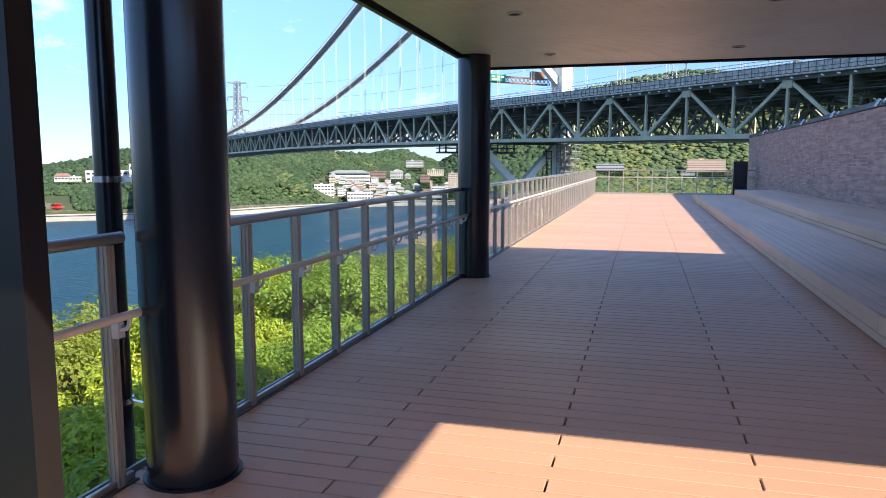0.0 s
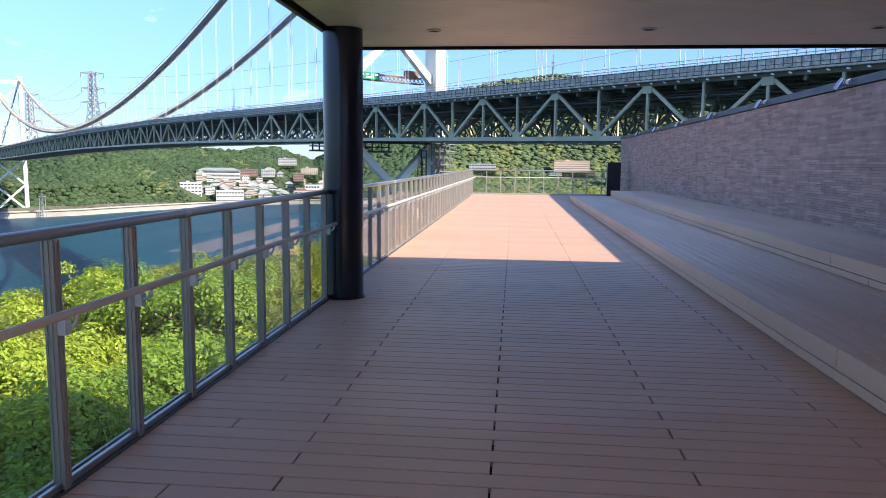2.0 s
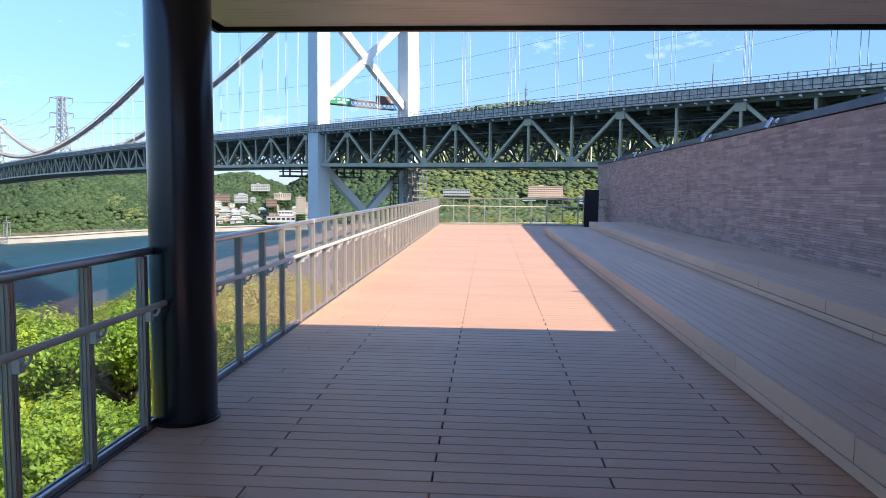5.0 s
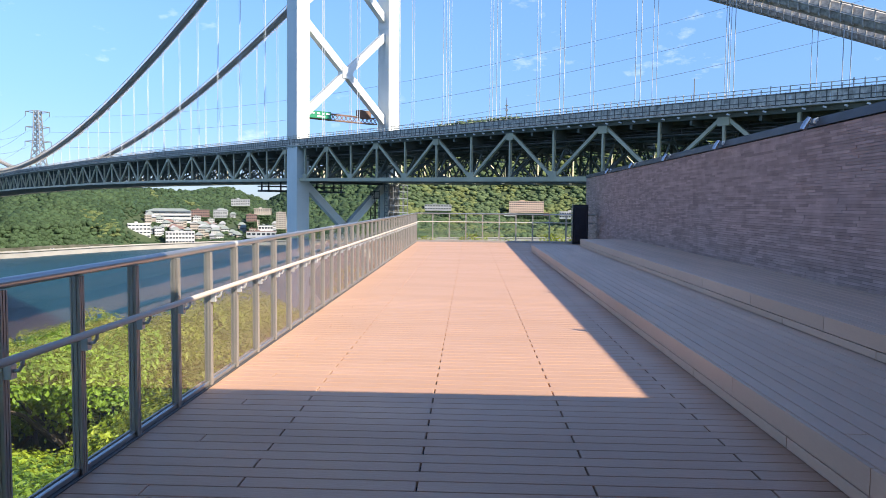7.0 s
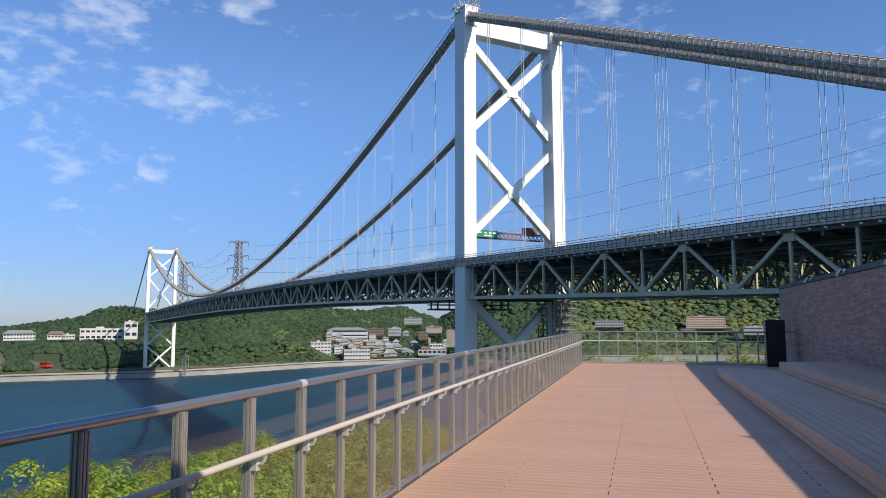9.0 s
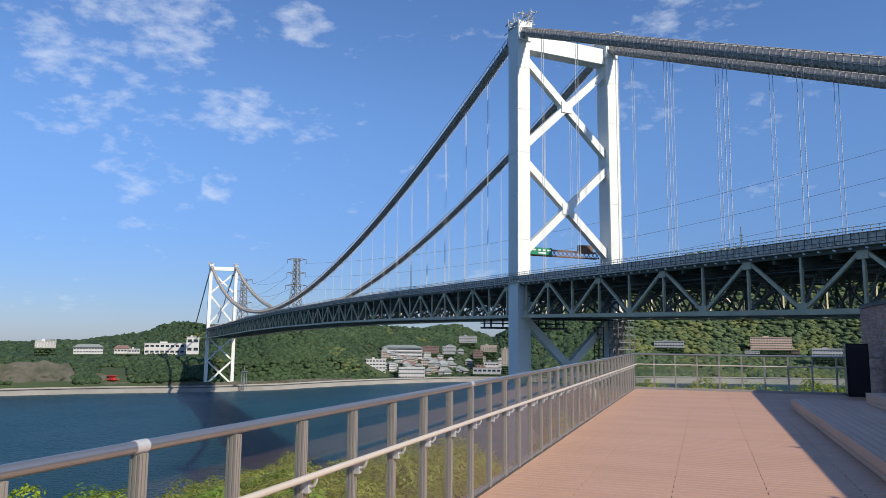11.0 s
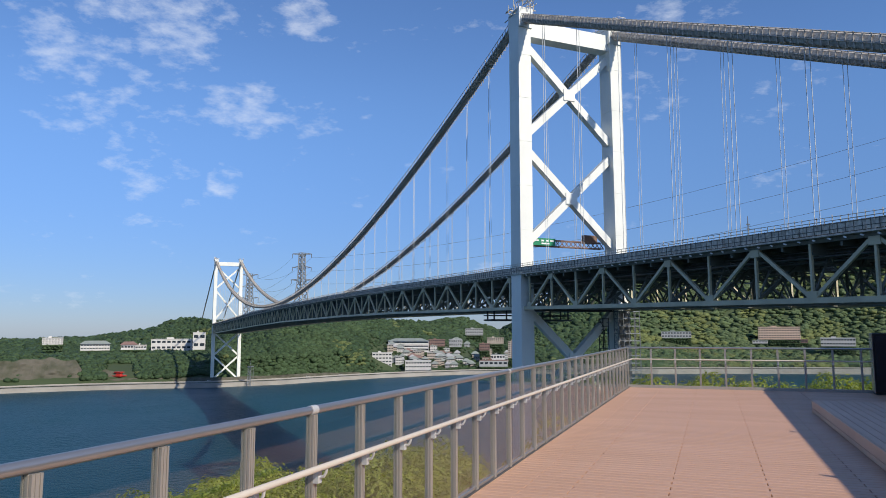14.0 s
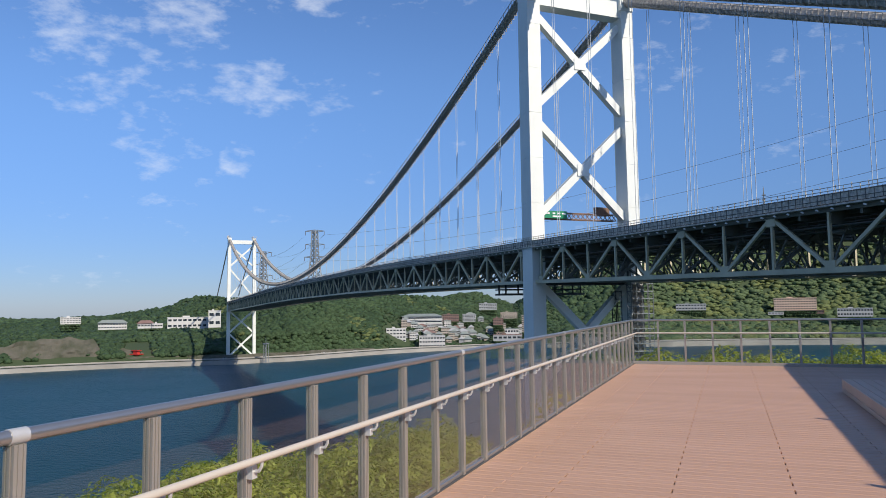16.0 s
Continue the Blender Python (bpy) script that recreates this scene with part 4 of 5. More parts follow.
# ---------------------------------------------------------------- far canopy
def canopy(name, label, spots, material, seed, squash=0.72, sprays=5):
    """Many small uneven clumps joined into one object."""
    rng = np.random.default_rng(seed)
    bm = bmesh.new()
    bmesh.ops.create_icosphere(bm, subdivisions=1, radius=1.0)
    base = np.array([v.co[:] for v in bm.verts])
    tri = np.array([[v.index for v in f.verts] for f in bm.faces])
    bm.free()
    V, F = [], []
    for k, (x, y, z, r) in enumerate(spots):
        j = base * (1 + rng.uniform(-0.3, 0.3, (len(base), 1)))
        V.append(j * np.array([r * rng.uniform(0.8, 1.25), r * rng.uniform(0.8, 1.25), r * squash * rng.uniform(0.8, 1.3)]) + np.array([x, y, z]))
        F.append(tri + k * len(base))
    V, F = np.concatenate(V), np.concatenate(F).tolist()
    # loose sprays of leaves that break the outline of each clump
    S = np.repeat(np.array(spots), sprays, axis=0)
    d = rng.normal(size=(len(S), 3))
    d[:, 2] = np.abs(d[:, 2]) + 0.15
    d /= np.linalg.norm(d, axis=1)[:, None]
    c = S[:, :3] + d * S[:, 3:] * np.array([1.02, 1.02, squash * 1.02])
    nv = d + rng.normal(size=d.shape) * 0.55
    u = np.cross(nv, rng.normal(size=d.shape))
    u *= (rng.uniform(0.5, 1.15, (len(S), 1)) / np.linalg.norm(u, axis=1)[:, None])
    w = np.cross(nv, u)
    w *= (rng.uniform(0.4, 0.9, (len(S), 1)) / np.linalg.norm(w, axis=1)[:, None])
    k = len(V)
    V = np.concatenate([V, np.stack([c - u, c + w, c + u * 0.8 - w * 0.6], 1).reshape(-1, 3)])
    F += (np.arange(len(S) * 3).reshape(-1, 3) + k).tolist()
    me = bpy.data.meshes.new(name)
    me.from_pydata(V.tolist(), [], F)
    me.materials.append(material)
    me.polygons.foreach_set("use_smooth", [True] * len(me.polygons))
    return tagged(new(name, me), label, "trees", kind="stuff")


def town_bearing(az):
    return -26.5 < az < -13.5


CLEAR = ((3.01, 6.21, 1520), (-3.75, -0.89, 1466), (7.01, 9.4, 1449), (6.81, 7.7, 1383), (-24.92, -21.52, 1082), (-26.17, -24.4, 995),
         (-23.57, -21.31, 984), (-21.72, -20.21, 1147), (-18.1, -15.49, 1178), (-15.69, -14.49, 1074), (-17.7, -15.49, 1036))
rng = random.Random(4)
spots = []
while len(spots) < 46000:
    az = rng.uniform(-62, 34)
    r0, r1 = interp(az, SH_AZ, SH_R) + apron(az) + 6, interp(az, RG_AZ, RG_R)
    u = rng.random() ** 1.5
    r = r0 + (r1 * 1.02 - r0) * u
    if town_bearing(az) and u < 0.42 and rng.random() < 0.72:
        continue
    if -52.5 < az < -46.8 and r < r0 + 60 and rng.random() < 0.97:
        continue
    if -45.4 < az < -43.4 and r < r0 + 55:
        continue
    if 1.5 < az < 9.5 and r < 1480 and rng.random() < 0.3:
        continue
    if any(a0 - 0.15 < az < a1 + 0.15 and rb - 12 < r < rb + 18 for a0, a1, rb in CLEAR):
        continue
    p = polar(az, r, land_z(az, r))
    rad = rng.uniform(1.7, 4.2) * (0.7 if town_bearing(az) and u < 0.42 else 1) * (0.75 + r / 2200) * (1.6 if az > -12 else 1)
    spots.append((p.x, p.y, p.z + rad * 0.25, rad))
# yellow green patches, made denser on the right-hand slope to brighten it
light = [q for q in spots if noise.noise(Vector((q[0] / 60, q[1] / 60, 7))) + rng.uniform(-0.2, 0.2) > (0.12 if q[0] > -150 else 0.62)]
chosen = set(light)
canopy("far_woods", "dense dark green woods on the far headland", [q for q in spots if q not in chosen and q[0] <= -150], WOODS, 5)
canopy("far_woods", "green woods on the slope across the water, sun and haze in their colour", [q for q in spots if q not in chosen and q[0] > -150], WOODS_HAZED, 15, 0.5)
canopy("far_woods", "yellow green patches of trees on the far hills", light, WOODS2, 6, 0.5)


# ---------------------------------------------------------------- buildings across the water
BANK, BANK_R = [], random.Random(9)


def building(name, label, az0, az1, r, ztop, zbot, deep, wallm, roofm=None, storeys=3, bays=8, hip=False, band=False, foot=14):
    """A far building facing the strait: body, roof and its windows."""
    a, b = polar(az0, r), polar(az1, r)
    w = (b - a).length
    ex = (b - a).normalized()
    ey = Vector((-ex.y, ex.x, 0))
    rot = Matrix(((ex.x, ey.x, 0, a.x), (ex.y, ey.y, 0, a.y), (0, 0, 1, 0), (0, 0, 0, 1)))

    def place(o):
        o.matrix_local = Matrix.Translation(Vector((-a.x, -a.y, -zbot))) @ rot
        return o
    t = thing(name, label, "building", "town buildings", at=(a.x, a.y, zbot))
    place(part("wall", Shape().box(0, w, 0, deep, zbot - 0.6, ztop), wallm, t))
    place(part("planted_base", Shape().box(0.3, w - 0.3, 0.3, deep, zbot - foot, zbot - 0.6), LAND, t))
    for q in range(int(w / 2.2)):
        for dz in range(0, int(foot), 3):
            BANK.append((*(a + ex * (q * 2.2 + BANK_R.uniform(0, 2)) - ey * BANK_R.uniform(1.5, 4))[:2], zbot - 2.2 - dz, BANK_R.uniform(1.3, 2.4)))
    if hip:
        rf = Shape().add([(-1.5, -1.5, ztop + 0.02), (w + 1.5, -1.5, ztop + 0.02), (w + 1.5, deep + 1.5, ztop + 0.02), (-1.5, deep + 1.5, ztop + 0.02), (deep * 0.4, deep / 2, ztop + 4), (w - deep * 0.4, deep / 2, ztop + 4)],
                         [(0, 1, 5, 4), (1, 2, 5), (2, 3, 4, 5), (3, 0, 4), (0, 3, 2, 1)])
    else:
        rf = Shape().box(-0.4, w + 0.4, -0.4, deep + 0.4, ztop + 0.02, ztop + 0.7).box(w * 0.3, w * 0.45, deep * 0.3, deep * 0.7, ztop + 0.7, ztop + 2.6)
    place(part("roof", rf, roofm or wallm, t))
    hh = (ztop - zbot) / storeys
    bw = w / bays
    if band:
        for i in range(storeys):
            place(part("window_band", Shape().box(0.8, w - 0.8, -0.12, 0.0, zbot + i * hh + hh * 0.42, zbot + i * hh + hh * 0.74), WIND, t))
            place(part("ledge", Shape().box(-0.5, w + 0.5, -0.9, 0.0, zbot + i * hh - 0.05, zbot + i * hh + 0.3), wallm, t))
    else:
        me = Shape().box(bw * 0.16, bw * 0.84, -0.15, 0.0, hh * 0.38, hh * 0.74).mesh("window", WIND)
        for i in range(storeys):
            for j in range(bays):
                o = part("window", me, None, t)
                o.matrix_local = Matrix.Translation(Vector((-a.x, -a.y, -zbot))) @ rot @ Matrix.Translation((j * bw, 0, zbot + i * hh))
    return t


building("hall", "large white hall with a grey green hipped roof", -24.82, -21.62, 1085, -13.07, -29.35, 26, WALLW, ROOFG, 3, 10, hip=True, band=True)
building("office_building", "white four storey building near the shore", -26.06, -24.51, 997, -28.32, -46.85, 12, WALLW, None, 4, 6)
building("office_building", "low white building at the foot of the hill", -26.27, -25.03, 1071, -28.26, -32.59, 10, WALLW, None, 1, 5)
building("school_building", "white three storey block by the shore road", -23.46, -21.41, 986, -38.9, -54.27, 14, WALLW, None, 3, 9)
building("apartment_block", "red brown apartment block on the slope", -21.62, -20.31, 1149, -12.1, -21.86, 14, WALLR, None, 4, 8)
building("apartment_block", "tan apartment block above the town", -17, -15.69, 1260, -10.48, -20.35, 14, WALLB, None, 5, 8)
building("apartment_block", "red brown apartment block in the town", -17.6, -16.79, 1145, -18.39, -28.3, 14, WALLR, None, 4, 6)
building("apartment_block", "grey apartment block in the town", -20.01, -19, 1191, -12.41, -23.78, 12, WALLG, None, 5, 6)
building("apartment_block", "white terraced block on the far slope", -18.7, -17.3, 1399, 5.83, -6.01, 12, WALLG, None, 4, 8)
building("apartment_block", "tall tan apartment tower by the harbour", -15.34, -14.59, 1080, -13.91, -37.53, 14, WALLB, None, 8, 4)
building("warehouse", "low dark roofed shed by the shore", -17.6, -15.39, 1044, -40.77, -48.59, 12, WALLG, WALLR, 1, 6)
building("warehouse", "white shed with a green roof by the shore", -16.69, -15.59, 1062, -33.03, -39.74, 12, WALLW, ROOFG, 1, 5)
building("hotel", "tan five storey hotel on the wooded slope", 3.11, 5.86, 1531, 8.14, -14.89, 16, HOTELM, None, 5, 16)
building("annex", "red brown low annex of the hotel", 4.82, 6.31, 1529, -15.73, -21.28, 8, WALLR, None, 1, 8)
building("office_building", "white shed with a blue green roof by the hotel", 2.7, 3.73, 1507, -17.94, -22.22, 10, WALLW, ROOFG, 1, 5)
building("lodge", "long grey two storey building on the slope", -3.65, -1.5, 1476, -0.23, -12.03, 12, WALLG, ROOFG, 2, 10)
building("office_building", "white two storey building with a flat roof", 7.11, 9.25, 1458, -11.77, -25.72, 12, WALLW, None, 2, 12)
building("shed", "small white shed by the shore road", 6.91, 7.6, 1387, -42.95, -51.9, 8, WALLW, None, 1, 3)
building("school_building", "long white building with wide openings beside the bridge", -42.46, -38.97, 1040, -8.83, -23.67, 16, WALLW, None, 2, 10, foot=9)
building("tower_block", "white anchorage block where the bridge lands", -39.57, -38.67, 1013, -0.09, -21.76, 14, WALLW, None, 2, 2, foot=9)
building("lodge", "long white building with a green roof on the hill", -47.1, -45.2, 1010, -13.63, -21.36, 12, WALLW, ROOFG, 2, 10, hip=True, foot=9)
building("house", "small house with a red roof on the hill", -44.48, -43.41, 983, -14.64, -20.27, 9, WALLW, WALLR, 1, 5, hip=True, foot=9)
building("house", "small white house on the hill", -43.52, -42.77, 980, -15.56, -20.15, 8, WALLW, None, 1, 4, foot=9)
building("lodge", "pale building among trees on the headland", -49.5, -48.2, 1026, -6.37, -13.66, 12, WALLW, None, 3, 7, foot=9)

HOUSE_R = random.Random(11)
for k in range(84):
    az = HOUSE_R.uniform(-25.0, -14.5)
    r = interp(az, SH_AZ, SH_R) + HOUSE_R.uniform(50, 170 if az < -20 else 300)
    z = land_z(az, r)
    wd = HOUSE_R.uniform(0.3, 0.65)
    m = HOUSE_R.choice((WALLW, WALLW, WALLG, WALLB, WALLB))
    big = HOUSE_R.random() < 0.25
    building("house", "small town house on the slope", az, az + wd, r, z + (11 if big else 5.5), z, 8, m, HOUSE_R.choice((ROOFG, WALLG, ROOFG, WALLR)), 3 if big else 2, 4, hip=not big)

canopy("shrubs", "shrubs on the banks round the far buildings", BANK, WOODS, 12)

# beacon tower and red shrine gate on the shore
bc = Shape()
c = polar(-35.31, 822)
for sx in (-1, 1):
    for sy in (-1, 1):
        bc.beam((c.x + sx * 2.2, c.y + sy * 2.2, SEA), (c.x + sx * 1.8, c.y + sy * 1.8, SEA + 22), 0.5, 0.5)
for k in range(8):
    z = SEA + 2 + k * 2.6
    bc.box(c.x - 2.2, c.x + 2.2, c.y - 2.2, c.y - 2.0, z, z + 0.5).beam((c.x - 2.1, c.y - 2.1, z), (c.x + 2.1, c.y - 2.1, z + 2.6), 0.3, 0.3)
bc.box(c.x - 2.6, c.x + 2.6, c.y - 2.6, c.y + 2.6, SEA + 21, SEA + 22).tube([(c.x, c.y, SEA + 22), (c.x, c.y, SEA + 28)], 0.25, 6)
solid("beacon_tower", bc, LATT, "grey lattice beacon tower on the quay", "tower")
c = polar(-44.5, 856)
sr = thing("shrine_pavilion", "small red two tier pavilion on the shore", "pavilion", at=(c.x, c.y, SEA + 5))
part("body", Shape().box(c.x - 4, c.x + 4, c.y - 3, c.y + 3, SEA + 5, SEA + 12), REDP, sr)
part("roof", Shape().box(c.x - 6, c.x + 6, c.y - 4.5, c.y + 4.5, SEA + 12, SEA + 12.8).box(c.x - 4.5, c.x + 4.5, c.y - 3, c.y + 3, SEA + 16, SEA + 16.8), REDP, sr)
part("upper_body", Shape().box(c.x - 2.8, c.x + 2.8, c.y - 2, c.y + 2, SEA + 12.8, SEA + 16), REDP, sr)


def shore_car(az, dr, m):
    c = polar(az, interp(az, SH_AZ, SH_R) + dr, SEA + quay(az) + 0.4)
    t = thing("car", "small car parked on the shore road", "car", "cars on the shore road", at=c)
    part("body", Shape().soft(c.x - 2.1, c.x + 2.1, c.y - 0.9, c.y + 0.9, c.z + 0.3, c.z + 1.0, 0.15), m, t)
    part("cabin", Shape().soft(c.x - 1.2, c.x + 1.3, c.y - 0.8, c.y + 0.8, c.z + 1.0, c.z + 1.6, 0.25), WIND, t)
    for sx in (-1.3, 1.3):
        part("wheel", Shape().tube([(c.x + sx, c.y - 0.95, c.z + 0.32), (c.x + sx, c.y - 0.7, c.z + 0.32)], 0.32, 10), BLACK, t)


for az, m in ((-41.0, WALLW), (-38.3, WALLW), (-28.5, WALLG), (-31, WALLW), (-1.5, WALLW), (1.0, WALLW), (3.4, SIGNG), (-2.4, WALLG)):
    shore_car(az, 20, m)


# ---------------------------------------------------------------- power pylons and lines
def pylon(az, r, ztop, h, label):
    c = polar(az, r)
    sh = Shape()
    zb = ztop - h

    def half(z):
        return interp(z, (zb, zb + h * 0.55, ztop), (h * 0.10, h * 0.05, h * 0.038))
    levels = [zb + h * q for q in (0, 0.16, 0.3, 0.42, 0.52, 0.6, 0.68, 0.76, 0.84, 0.92, 1.0)]
    for z0, z1 in zip(levels, levels[1:]):
        a, b = half(z0), half(z1)
        for sx, sy, tx, ty in ((-1, -1, 1, -1), (1, -1, 1, 1), (1, 1, -1, 1), (-1, 1, -1, -1)):
            sh.beam((c.x + sx * a, c.y + sy * a, z0), (c.x + sx * b, c.y + sy * b, z1), 1.3, 1.3)
            sh.beam((c.x + sx * a, c.y + sy * a, z0), (c.x + tx * b, c.y + ty * b, z1), 0.7, 0.7)
            sh.beam((c.x + tx * a, c.y + ty * a, z0), (c.x + sx * b, c.y + sy * b, z1), 0.7, 0.7)
    t = thing("power_pylon", label, "pylon", "power pylons", at=(c.x, c.y, zb))
    part("lattice_mast", sh, LATT, t)
    tips = []
    for q, arm in ((0.985, 0.165), (0.75, 0.165), (0.53, 0.18)):
        z = zb + h * q
        ar = Shape()
        for side in (-1, 1):
            tip = Vector((c.x + side * arm * h * 0.93, c.y + side * arm * h * 0.36, z))
            ar.beam((c.x, c.y - 1, z + h * 0.02), tip, 1.0, 1.0).beam((c.x, c.y + 1, z - h * 0.025), tip, 1.0, 1.0)
            ar.beam(tip, tip - Vector((0, 0, h * 0.07)), 0.7, 0.7)
            tips.append(tip - Vector((0, 0, h * 0.07)))
        part("cross_arm", ar, LATT, t)
    return tips


def wires(a_tips, b_tips, sag, label):
    sh = Shape()
    for a, b in zip(a_tips, b_tips):
        pts = [a.lerp(b, k / 24) - Vector((0, 0, 4 * sag * (k / 24) * (1 - k / 24))) for k in range(25)]
        sh.tube(pts, 0.15, 4, False)
    solid("power_lines", sh, LATT, label, "power line", "stuff")


p1 = pylon(-31.65, 1170, 1.5 + 1170 * math.tan(radians(6.12)), 92, "tall lattice power pylon on the far hill")
p2 = pylon(-35.6, 1350, 1.5 + 1350 * math.tan(radians(4.42)), 92, "tall lattice power pylon farther up the hill")
wires(p1, p2, 14, "sagging power lines between two pylons")
q = polar(40, 700, 0)
ends = [Vector((q.x + 14 * sx, q.y, z)) for z in (230, 205, 180) for sx in (-1, 1)]
wires(p1[1::2], ends[1::2], 42, "power lines crossing the strait behind the bridge")
am = polar(2.8, 1740)
solid("antenna_mast", Shape().tube([(am.x, am.y, 180), (am.x, am.y, 258)], [2.6, 0.8], 6).box(am.x - 4, am.x + 4, am.y - 2, am.y + 2, 238, 240).box(am.x - 3, am.x + 3, am.y - 2, am.y + 2, 226, 230), LATT,
      "antenna mast on the hilltop", "mast")

# ---------------------------------------------------------------- near hillside
hill = Shape()
GX, GY = np.linspace(-130, 120, 60), np.linspace(-90, 140, 60)


def near_z(x, y):
    """The slope below the terrace, falling to the water."""
    e = math.hypot(max(0, -2.5 - x), max(0, y - 39))
    return max(SEA - 3, -7.6 - 0.09 * min(e, 32) - 0.75 * max(0, e - 32)) + noise.noise(Vector((x / 9, y / 9, 0))) * 0.7


for gx in GX:
    for gy in GY:
        hill.v.append((gx, gy, near_z(gx, gy)))
for i in range(59):
    for j in range(59):
        k = i * 60 + j
        hill.f.append((k, k + 60, k + 61, k + 1))
solid("ground_slope", hill, SOIL, "dark undergrowth on the slope below the terrace", "ground", "structure", smooth=True)


def tree_mesh(seed, height, spread, leaf, count, foliage):
    """Trunk with limbs, and a crown of many small leaves in uneven clumps."""
    rg = np.random.default_rng(seed)
    tr = Shape()
    base = Vector((0, 0, 0))
    fork = Vector((rg.uniform(-0.3, 0.3), rg.uniform(-0.3, 0.3), height * 0.42))
    tr.tube([base, fork * 0.5 + Vector((0.08, 0.05, 0)), fork], [0.17, 0.13, 0.10], 8)
    heads = []
    for k in range(9):
        a = 2 * math.pi * k / 9 + rg.uniform(-0.3, 0.3)
        rr = spread * rg.uniform(0.3, 0.95)
        tip = Vector((rr * math.cos(a), rr * math.sin(a), height * rg.uniform(0.62, 0.95) - 0.25 * rr))
        mid = fork.lerp(tip, 0.5) + Vector((0, 0, 0.25))
        tr.tube([fork, mid, tip], [0.07, 0.05, 0.02], 6)
        heads.append(tip)
        for q in range(4):
            t2 = tip + Vector((rg.uniform(-0.9, 0.9), rg.uniform(-0.9, 0.9), rg.uniform(-0.5, 0.5)))
            tr.tube([mid.lerp(tip, 0.6), t2], [0.025, 0.01], 5)
            heads.append(t2)
    heads.append(Vector((0, 0, height * 0.95)))
    cl = np.array([h[:] for h in heads])
    size = rg.uniform(0.45, 0.92, len(cl)) * spread / 2.6
    share = size ** 2 / (size ** 2).sum()
    idx = rg.choice(len(cl), count, p=share)
    dirs = rg.normal(size=(count, 3))
    dirs[:, 2] = np.where(dirs[:, 2] < -0.4, -dirs[:, 2], dirs[:, 2])
    dirs /= np.linalg.norm(dirs, axis=1)[:, None]
    lump = 1 + 0.16 * np.sin(dirs @ np.array([5.0, 3.0, 4.0]) + idx) + 0.1 * np.sin(dirs @ np.array([-7.0, 9.0, 6.0]) + 2.0 * idx)
    rad = rg.uniform(0.55, 1.0, count) ** 0.4 * size[idx] * lump
    pos = cl[idx] + dirs * rad[:, None] * np.array([1, 1, 0.8])
    nrm = dirs * 1.1 + rg.normal(size=(count, 3)) * 0.38 + np.array([0.15, 0, 0.45])
    nrm /= np.linalg.norm(nrm, axis=1)[:, None]
    ref = rg.normal(size=(count, 3))
    u = np.cross(nrm, ref)
    u /= np.linalg.norm(u, axis=1)[:, None]
    w = np.cross(nrm, u)
    L = leaf * rg.uniform(0.7, 1.3, (count, 1))
    quad = np.stack([pos - u * L, pos - w * L * 0.55 + nrm * L * 0.12, pos + u * L, pos + w * L * 0.55 + nrm * L * 0.12], 1).reshape(-1, 3)
    me = bpy.data.meshes.new("crown")
    f = np.arange(count * 4).reshape(-1, 4)
    me.from_pydata(quad.tolist(), [], f.tolist())
    me.materials.append(foliage)
    return tr.mesh("trunk", TRUNK, True), me


KINDS = [tree_mesh(21, 5.2, 2.5, 0.062, 17000, LEAF), tree_mesh(22, 4.6, 2.8, 0.062, 17000, LEAF2), tree_mesh(23, 5.8, 2.6, 0.072, 10000, LEAF3)]


def make_tree(k):
    t = thing("tree", "leafy green broadleaf tree on the slope below", "tree", "trees below the terrace")
    part("trunk", KINDS[k][0], None, t, "brown bark")
    part("crown", KINDS[k][1], None, t)
    return t


protos = [make_tree(k) for k in range(3)]
TR = random.Random(8)
first = [True] * 3
placed = []


def plant(x, y, ztop):
    k = TR.randrange(2) if x > -14 and y < 26 else 2
    sc = TR.uniform(0.85, 1.2)
    hgt = (5.2, 4.6, 5.8)[k] * sc * 1.08
    m = pose(x, y, ztop - hgt, TR.uniform(-5, 5), TR.uniform(-5, 5), TR.uniform(0, 360))
    if first[k]:
        first[k] = False
        protos[k].scale = (sc, sc, sc)
        protos[k].matrix_basis = m @ Matrix.Diagonal((sc, sc, sc, 1))
    else:
        c = copy_thing(protos[k], m)
        c.scale = (sc, sc, sc)


def canopy_top(x):
    return -1.86 - 0.33 * max(0, -x - 14) - 0.16 * max(0, x + 11)


tries = 0
while len(placed) < 92 and tries < 4000:
    tries += 1
    x, y = TR.uniform(-27, -6.0), TR.uniform(-2, 46)
    if x < -18 and y < 2:
        continue
    if any((x - a) ** 2 + (y - b) ** 2 < 7.5 for a, b in placed):
        continue
    placed.append((x, y))
    plant(x, y, canopy_top(x) + TR.uniform(-1.3, 0.4) - (0.3 if y > 30 else 0))
for x, top in ((-3.5, -1.3), (-1.6, -0.9), (0.1, 0.15), (0.9, 0.25), (1.7, 0.1), (2.9, -0.35), (4.3, 0.0), (5.3, 0.3), (6.3, 0.2), (7.4, 0.25)):
    for dy in (0.0, 2.6):
        plant(x + TR.uniform(-0.3, 0.3), 45.0 + dy + TR.uniform(-0.4, 0.4), top + TR.uniform(-0.25, 0.05))
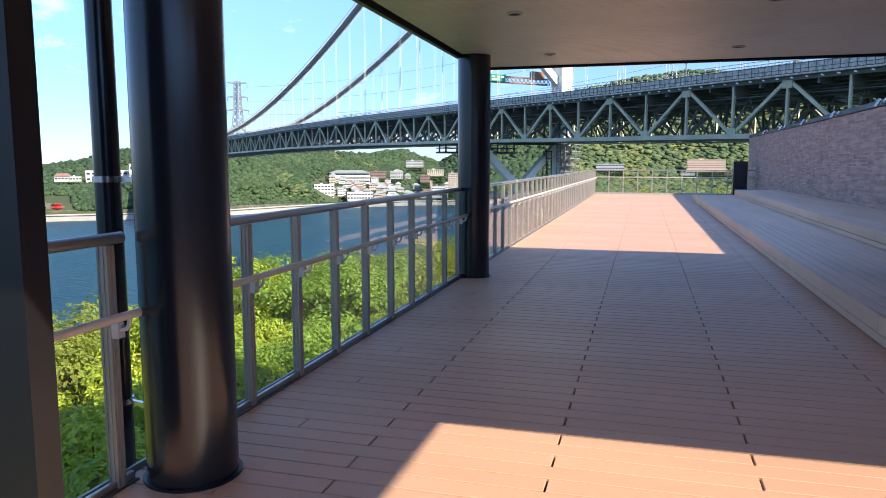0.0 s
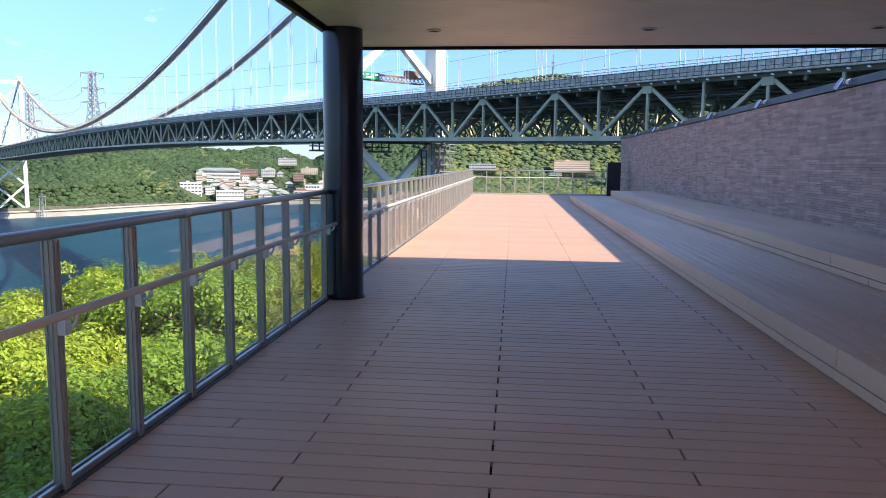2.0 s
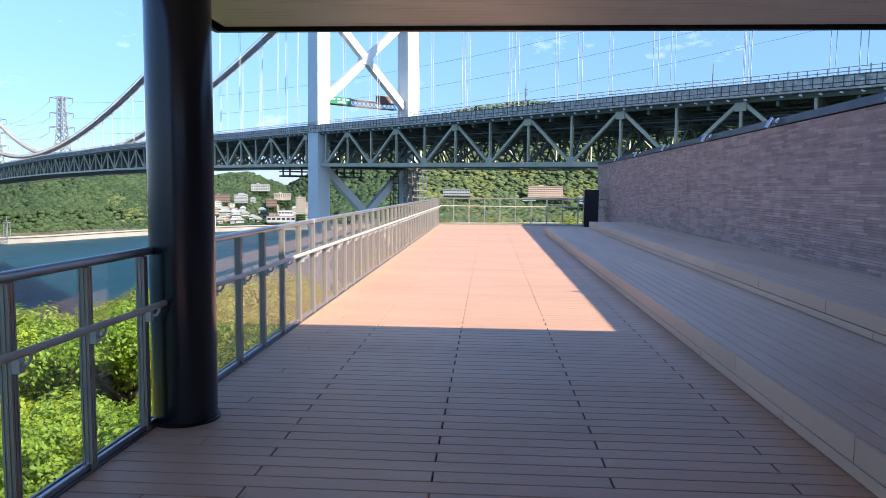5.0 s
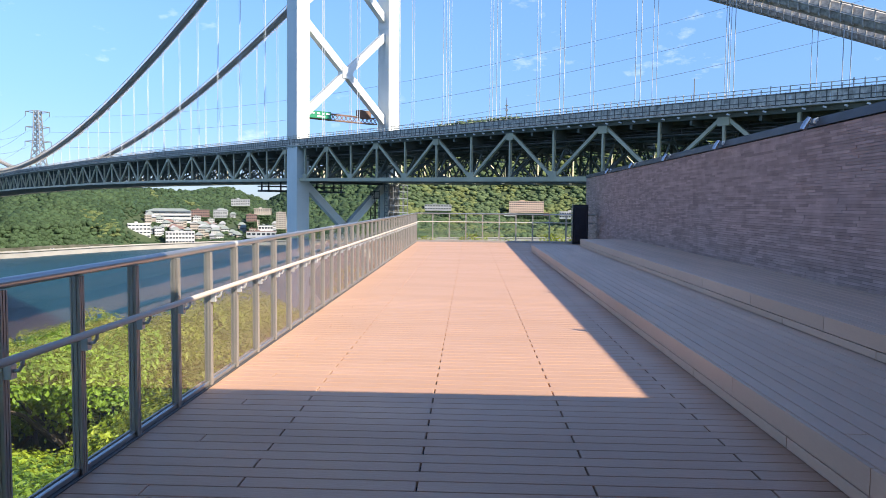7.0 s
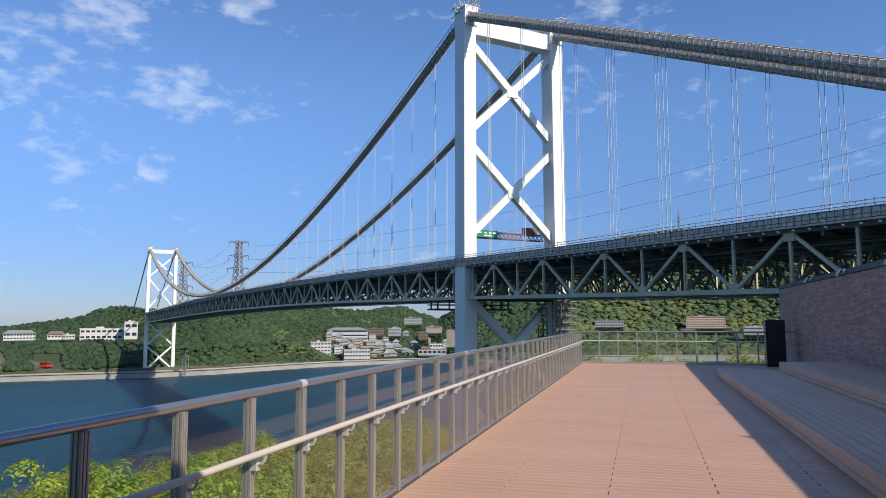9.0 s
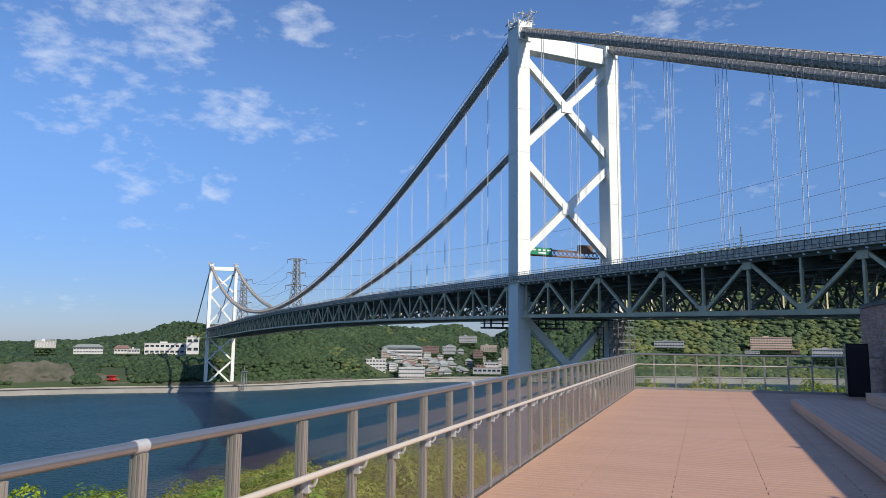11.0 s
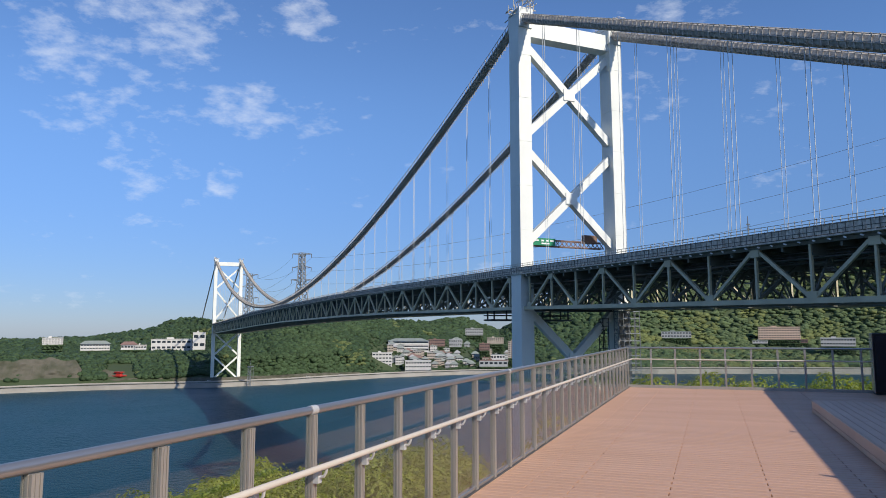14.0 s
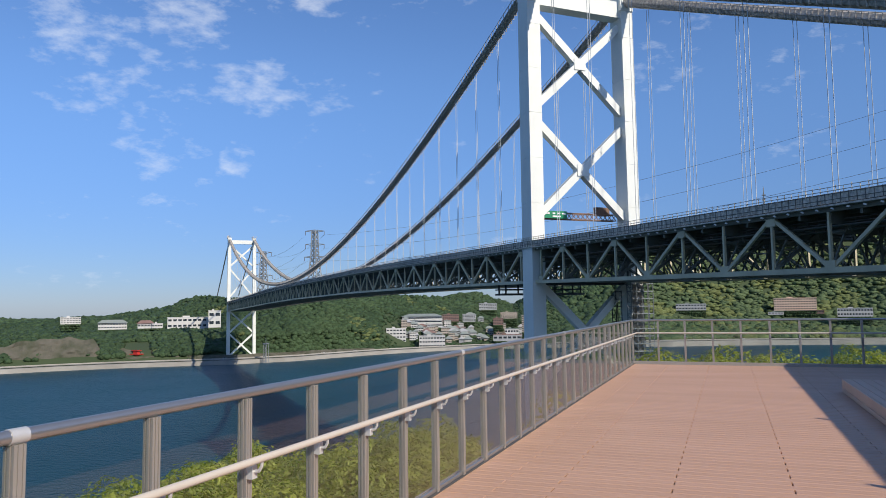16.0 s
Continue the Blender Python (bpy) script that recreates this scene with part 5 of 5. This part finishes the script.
# ---------------------------------------------------------------- small pieces of the setting: deck boards and bricks
BW, BL = 0.139, 0.945
X0, X1 = -1.672, 2.75
short = Shape().soft(0.0055, BL - 0.0055, 0.0042, BW - 0.0042, -0.028, 0.0, 0.003).mesh("deck_board", DECK)
longb = Shape().soft(X0 + 0.003, X1, 0.0042, BW - 0.0042, -0.028, 0.0, 0.003).mesh("deck_board", DECK)
rows = int((END_Y + 4) / BW)
rest = Shape()
count = 0
for r in range(rows):
    y = -4 + r * BW
    single = 2.6 < y < 23.8
    if r % 2:
        cuts = [X0] + [0.216 + BL * k for k in range(-1, 3)] + [X1]
        for a, b in zip(cuts, cuts[1:]):
            if single and abs(b - a - BL) < 0.01 and count < 300:
                part("deck_board", short, None, floor, at=(a, y, 0.0))
                count += 1
            else:
                rest.soft(a + 0.0055, b - 0.0055, y + 0.0042, y + BW - 0.0042, -0.028, 0.0, 0.003)
    elif single and count < 300 and r % 6:
        part("deck_board", longb, None, floor, at=(0, y, 0.0))
        count += 1
    else:
        for a, b in ((X0, -1.2), (-1.2, X1)):
            rest.soft(a + 0.003, b - 0.003, y + 0.0042, y + BW - 0.0042, -0.028, 0.0, 0.003)
    if y < 6.2 or y > 30.6:
        rest.soft(X1 + 0.006, WALL_X, y + 0.0035, y + BW - 0.0035, -0.028, 0.0, 0.003)
part("far_boards", rest, DECK_J, floor)["kind"] = "stuff"

BH = 0.042
brg = random.Random(3)
rest = Shape()
count = 0
LENS_ = (0.3, 0.45, 0.6)
bricks = {L: Shape().box(-0.012, 0.03, 0.0015, L - 0.0015, 0.0015, BH - 0.0015).mesh("brick", BRICK) for L in LENS_}
for r in range(int((WALL_TOP - 0.1) / BH)):
    z = r * BH
    y = -4 - brg.uniform(0, 0.5)
    while y < WALL_END:
        L = brg.choice(LENS_)
        if z > 0.4 or y < 6.4 or y > 29.5:
            out = brg.uniform(0, 0.006)
            if 13.5 < y < 17.2 and z > 0.46 and count < 300 and y + L < WALL_END:
                part("brick", bricks[L], None, wall, at=(WALL_X - out, y, z))
                count += 1
            else:
                rest.box(WALL_X - 0.012 - out, WALL_X + 0.03, y + 0.002, min(y + L, WALL_END) - 0.002, z + 0.0015, z + BH - 0.0015)
        y += L
part("far_bricks", rest, BRICK_J, wall)["kind"] = "stuff"
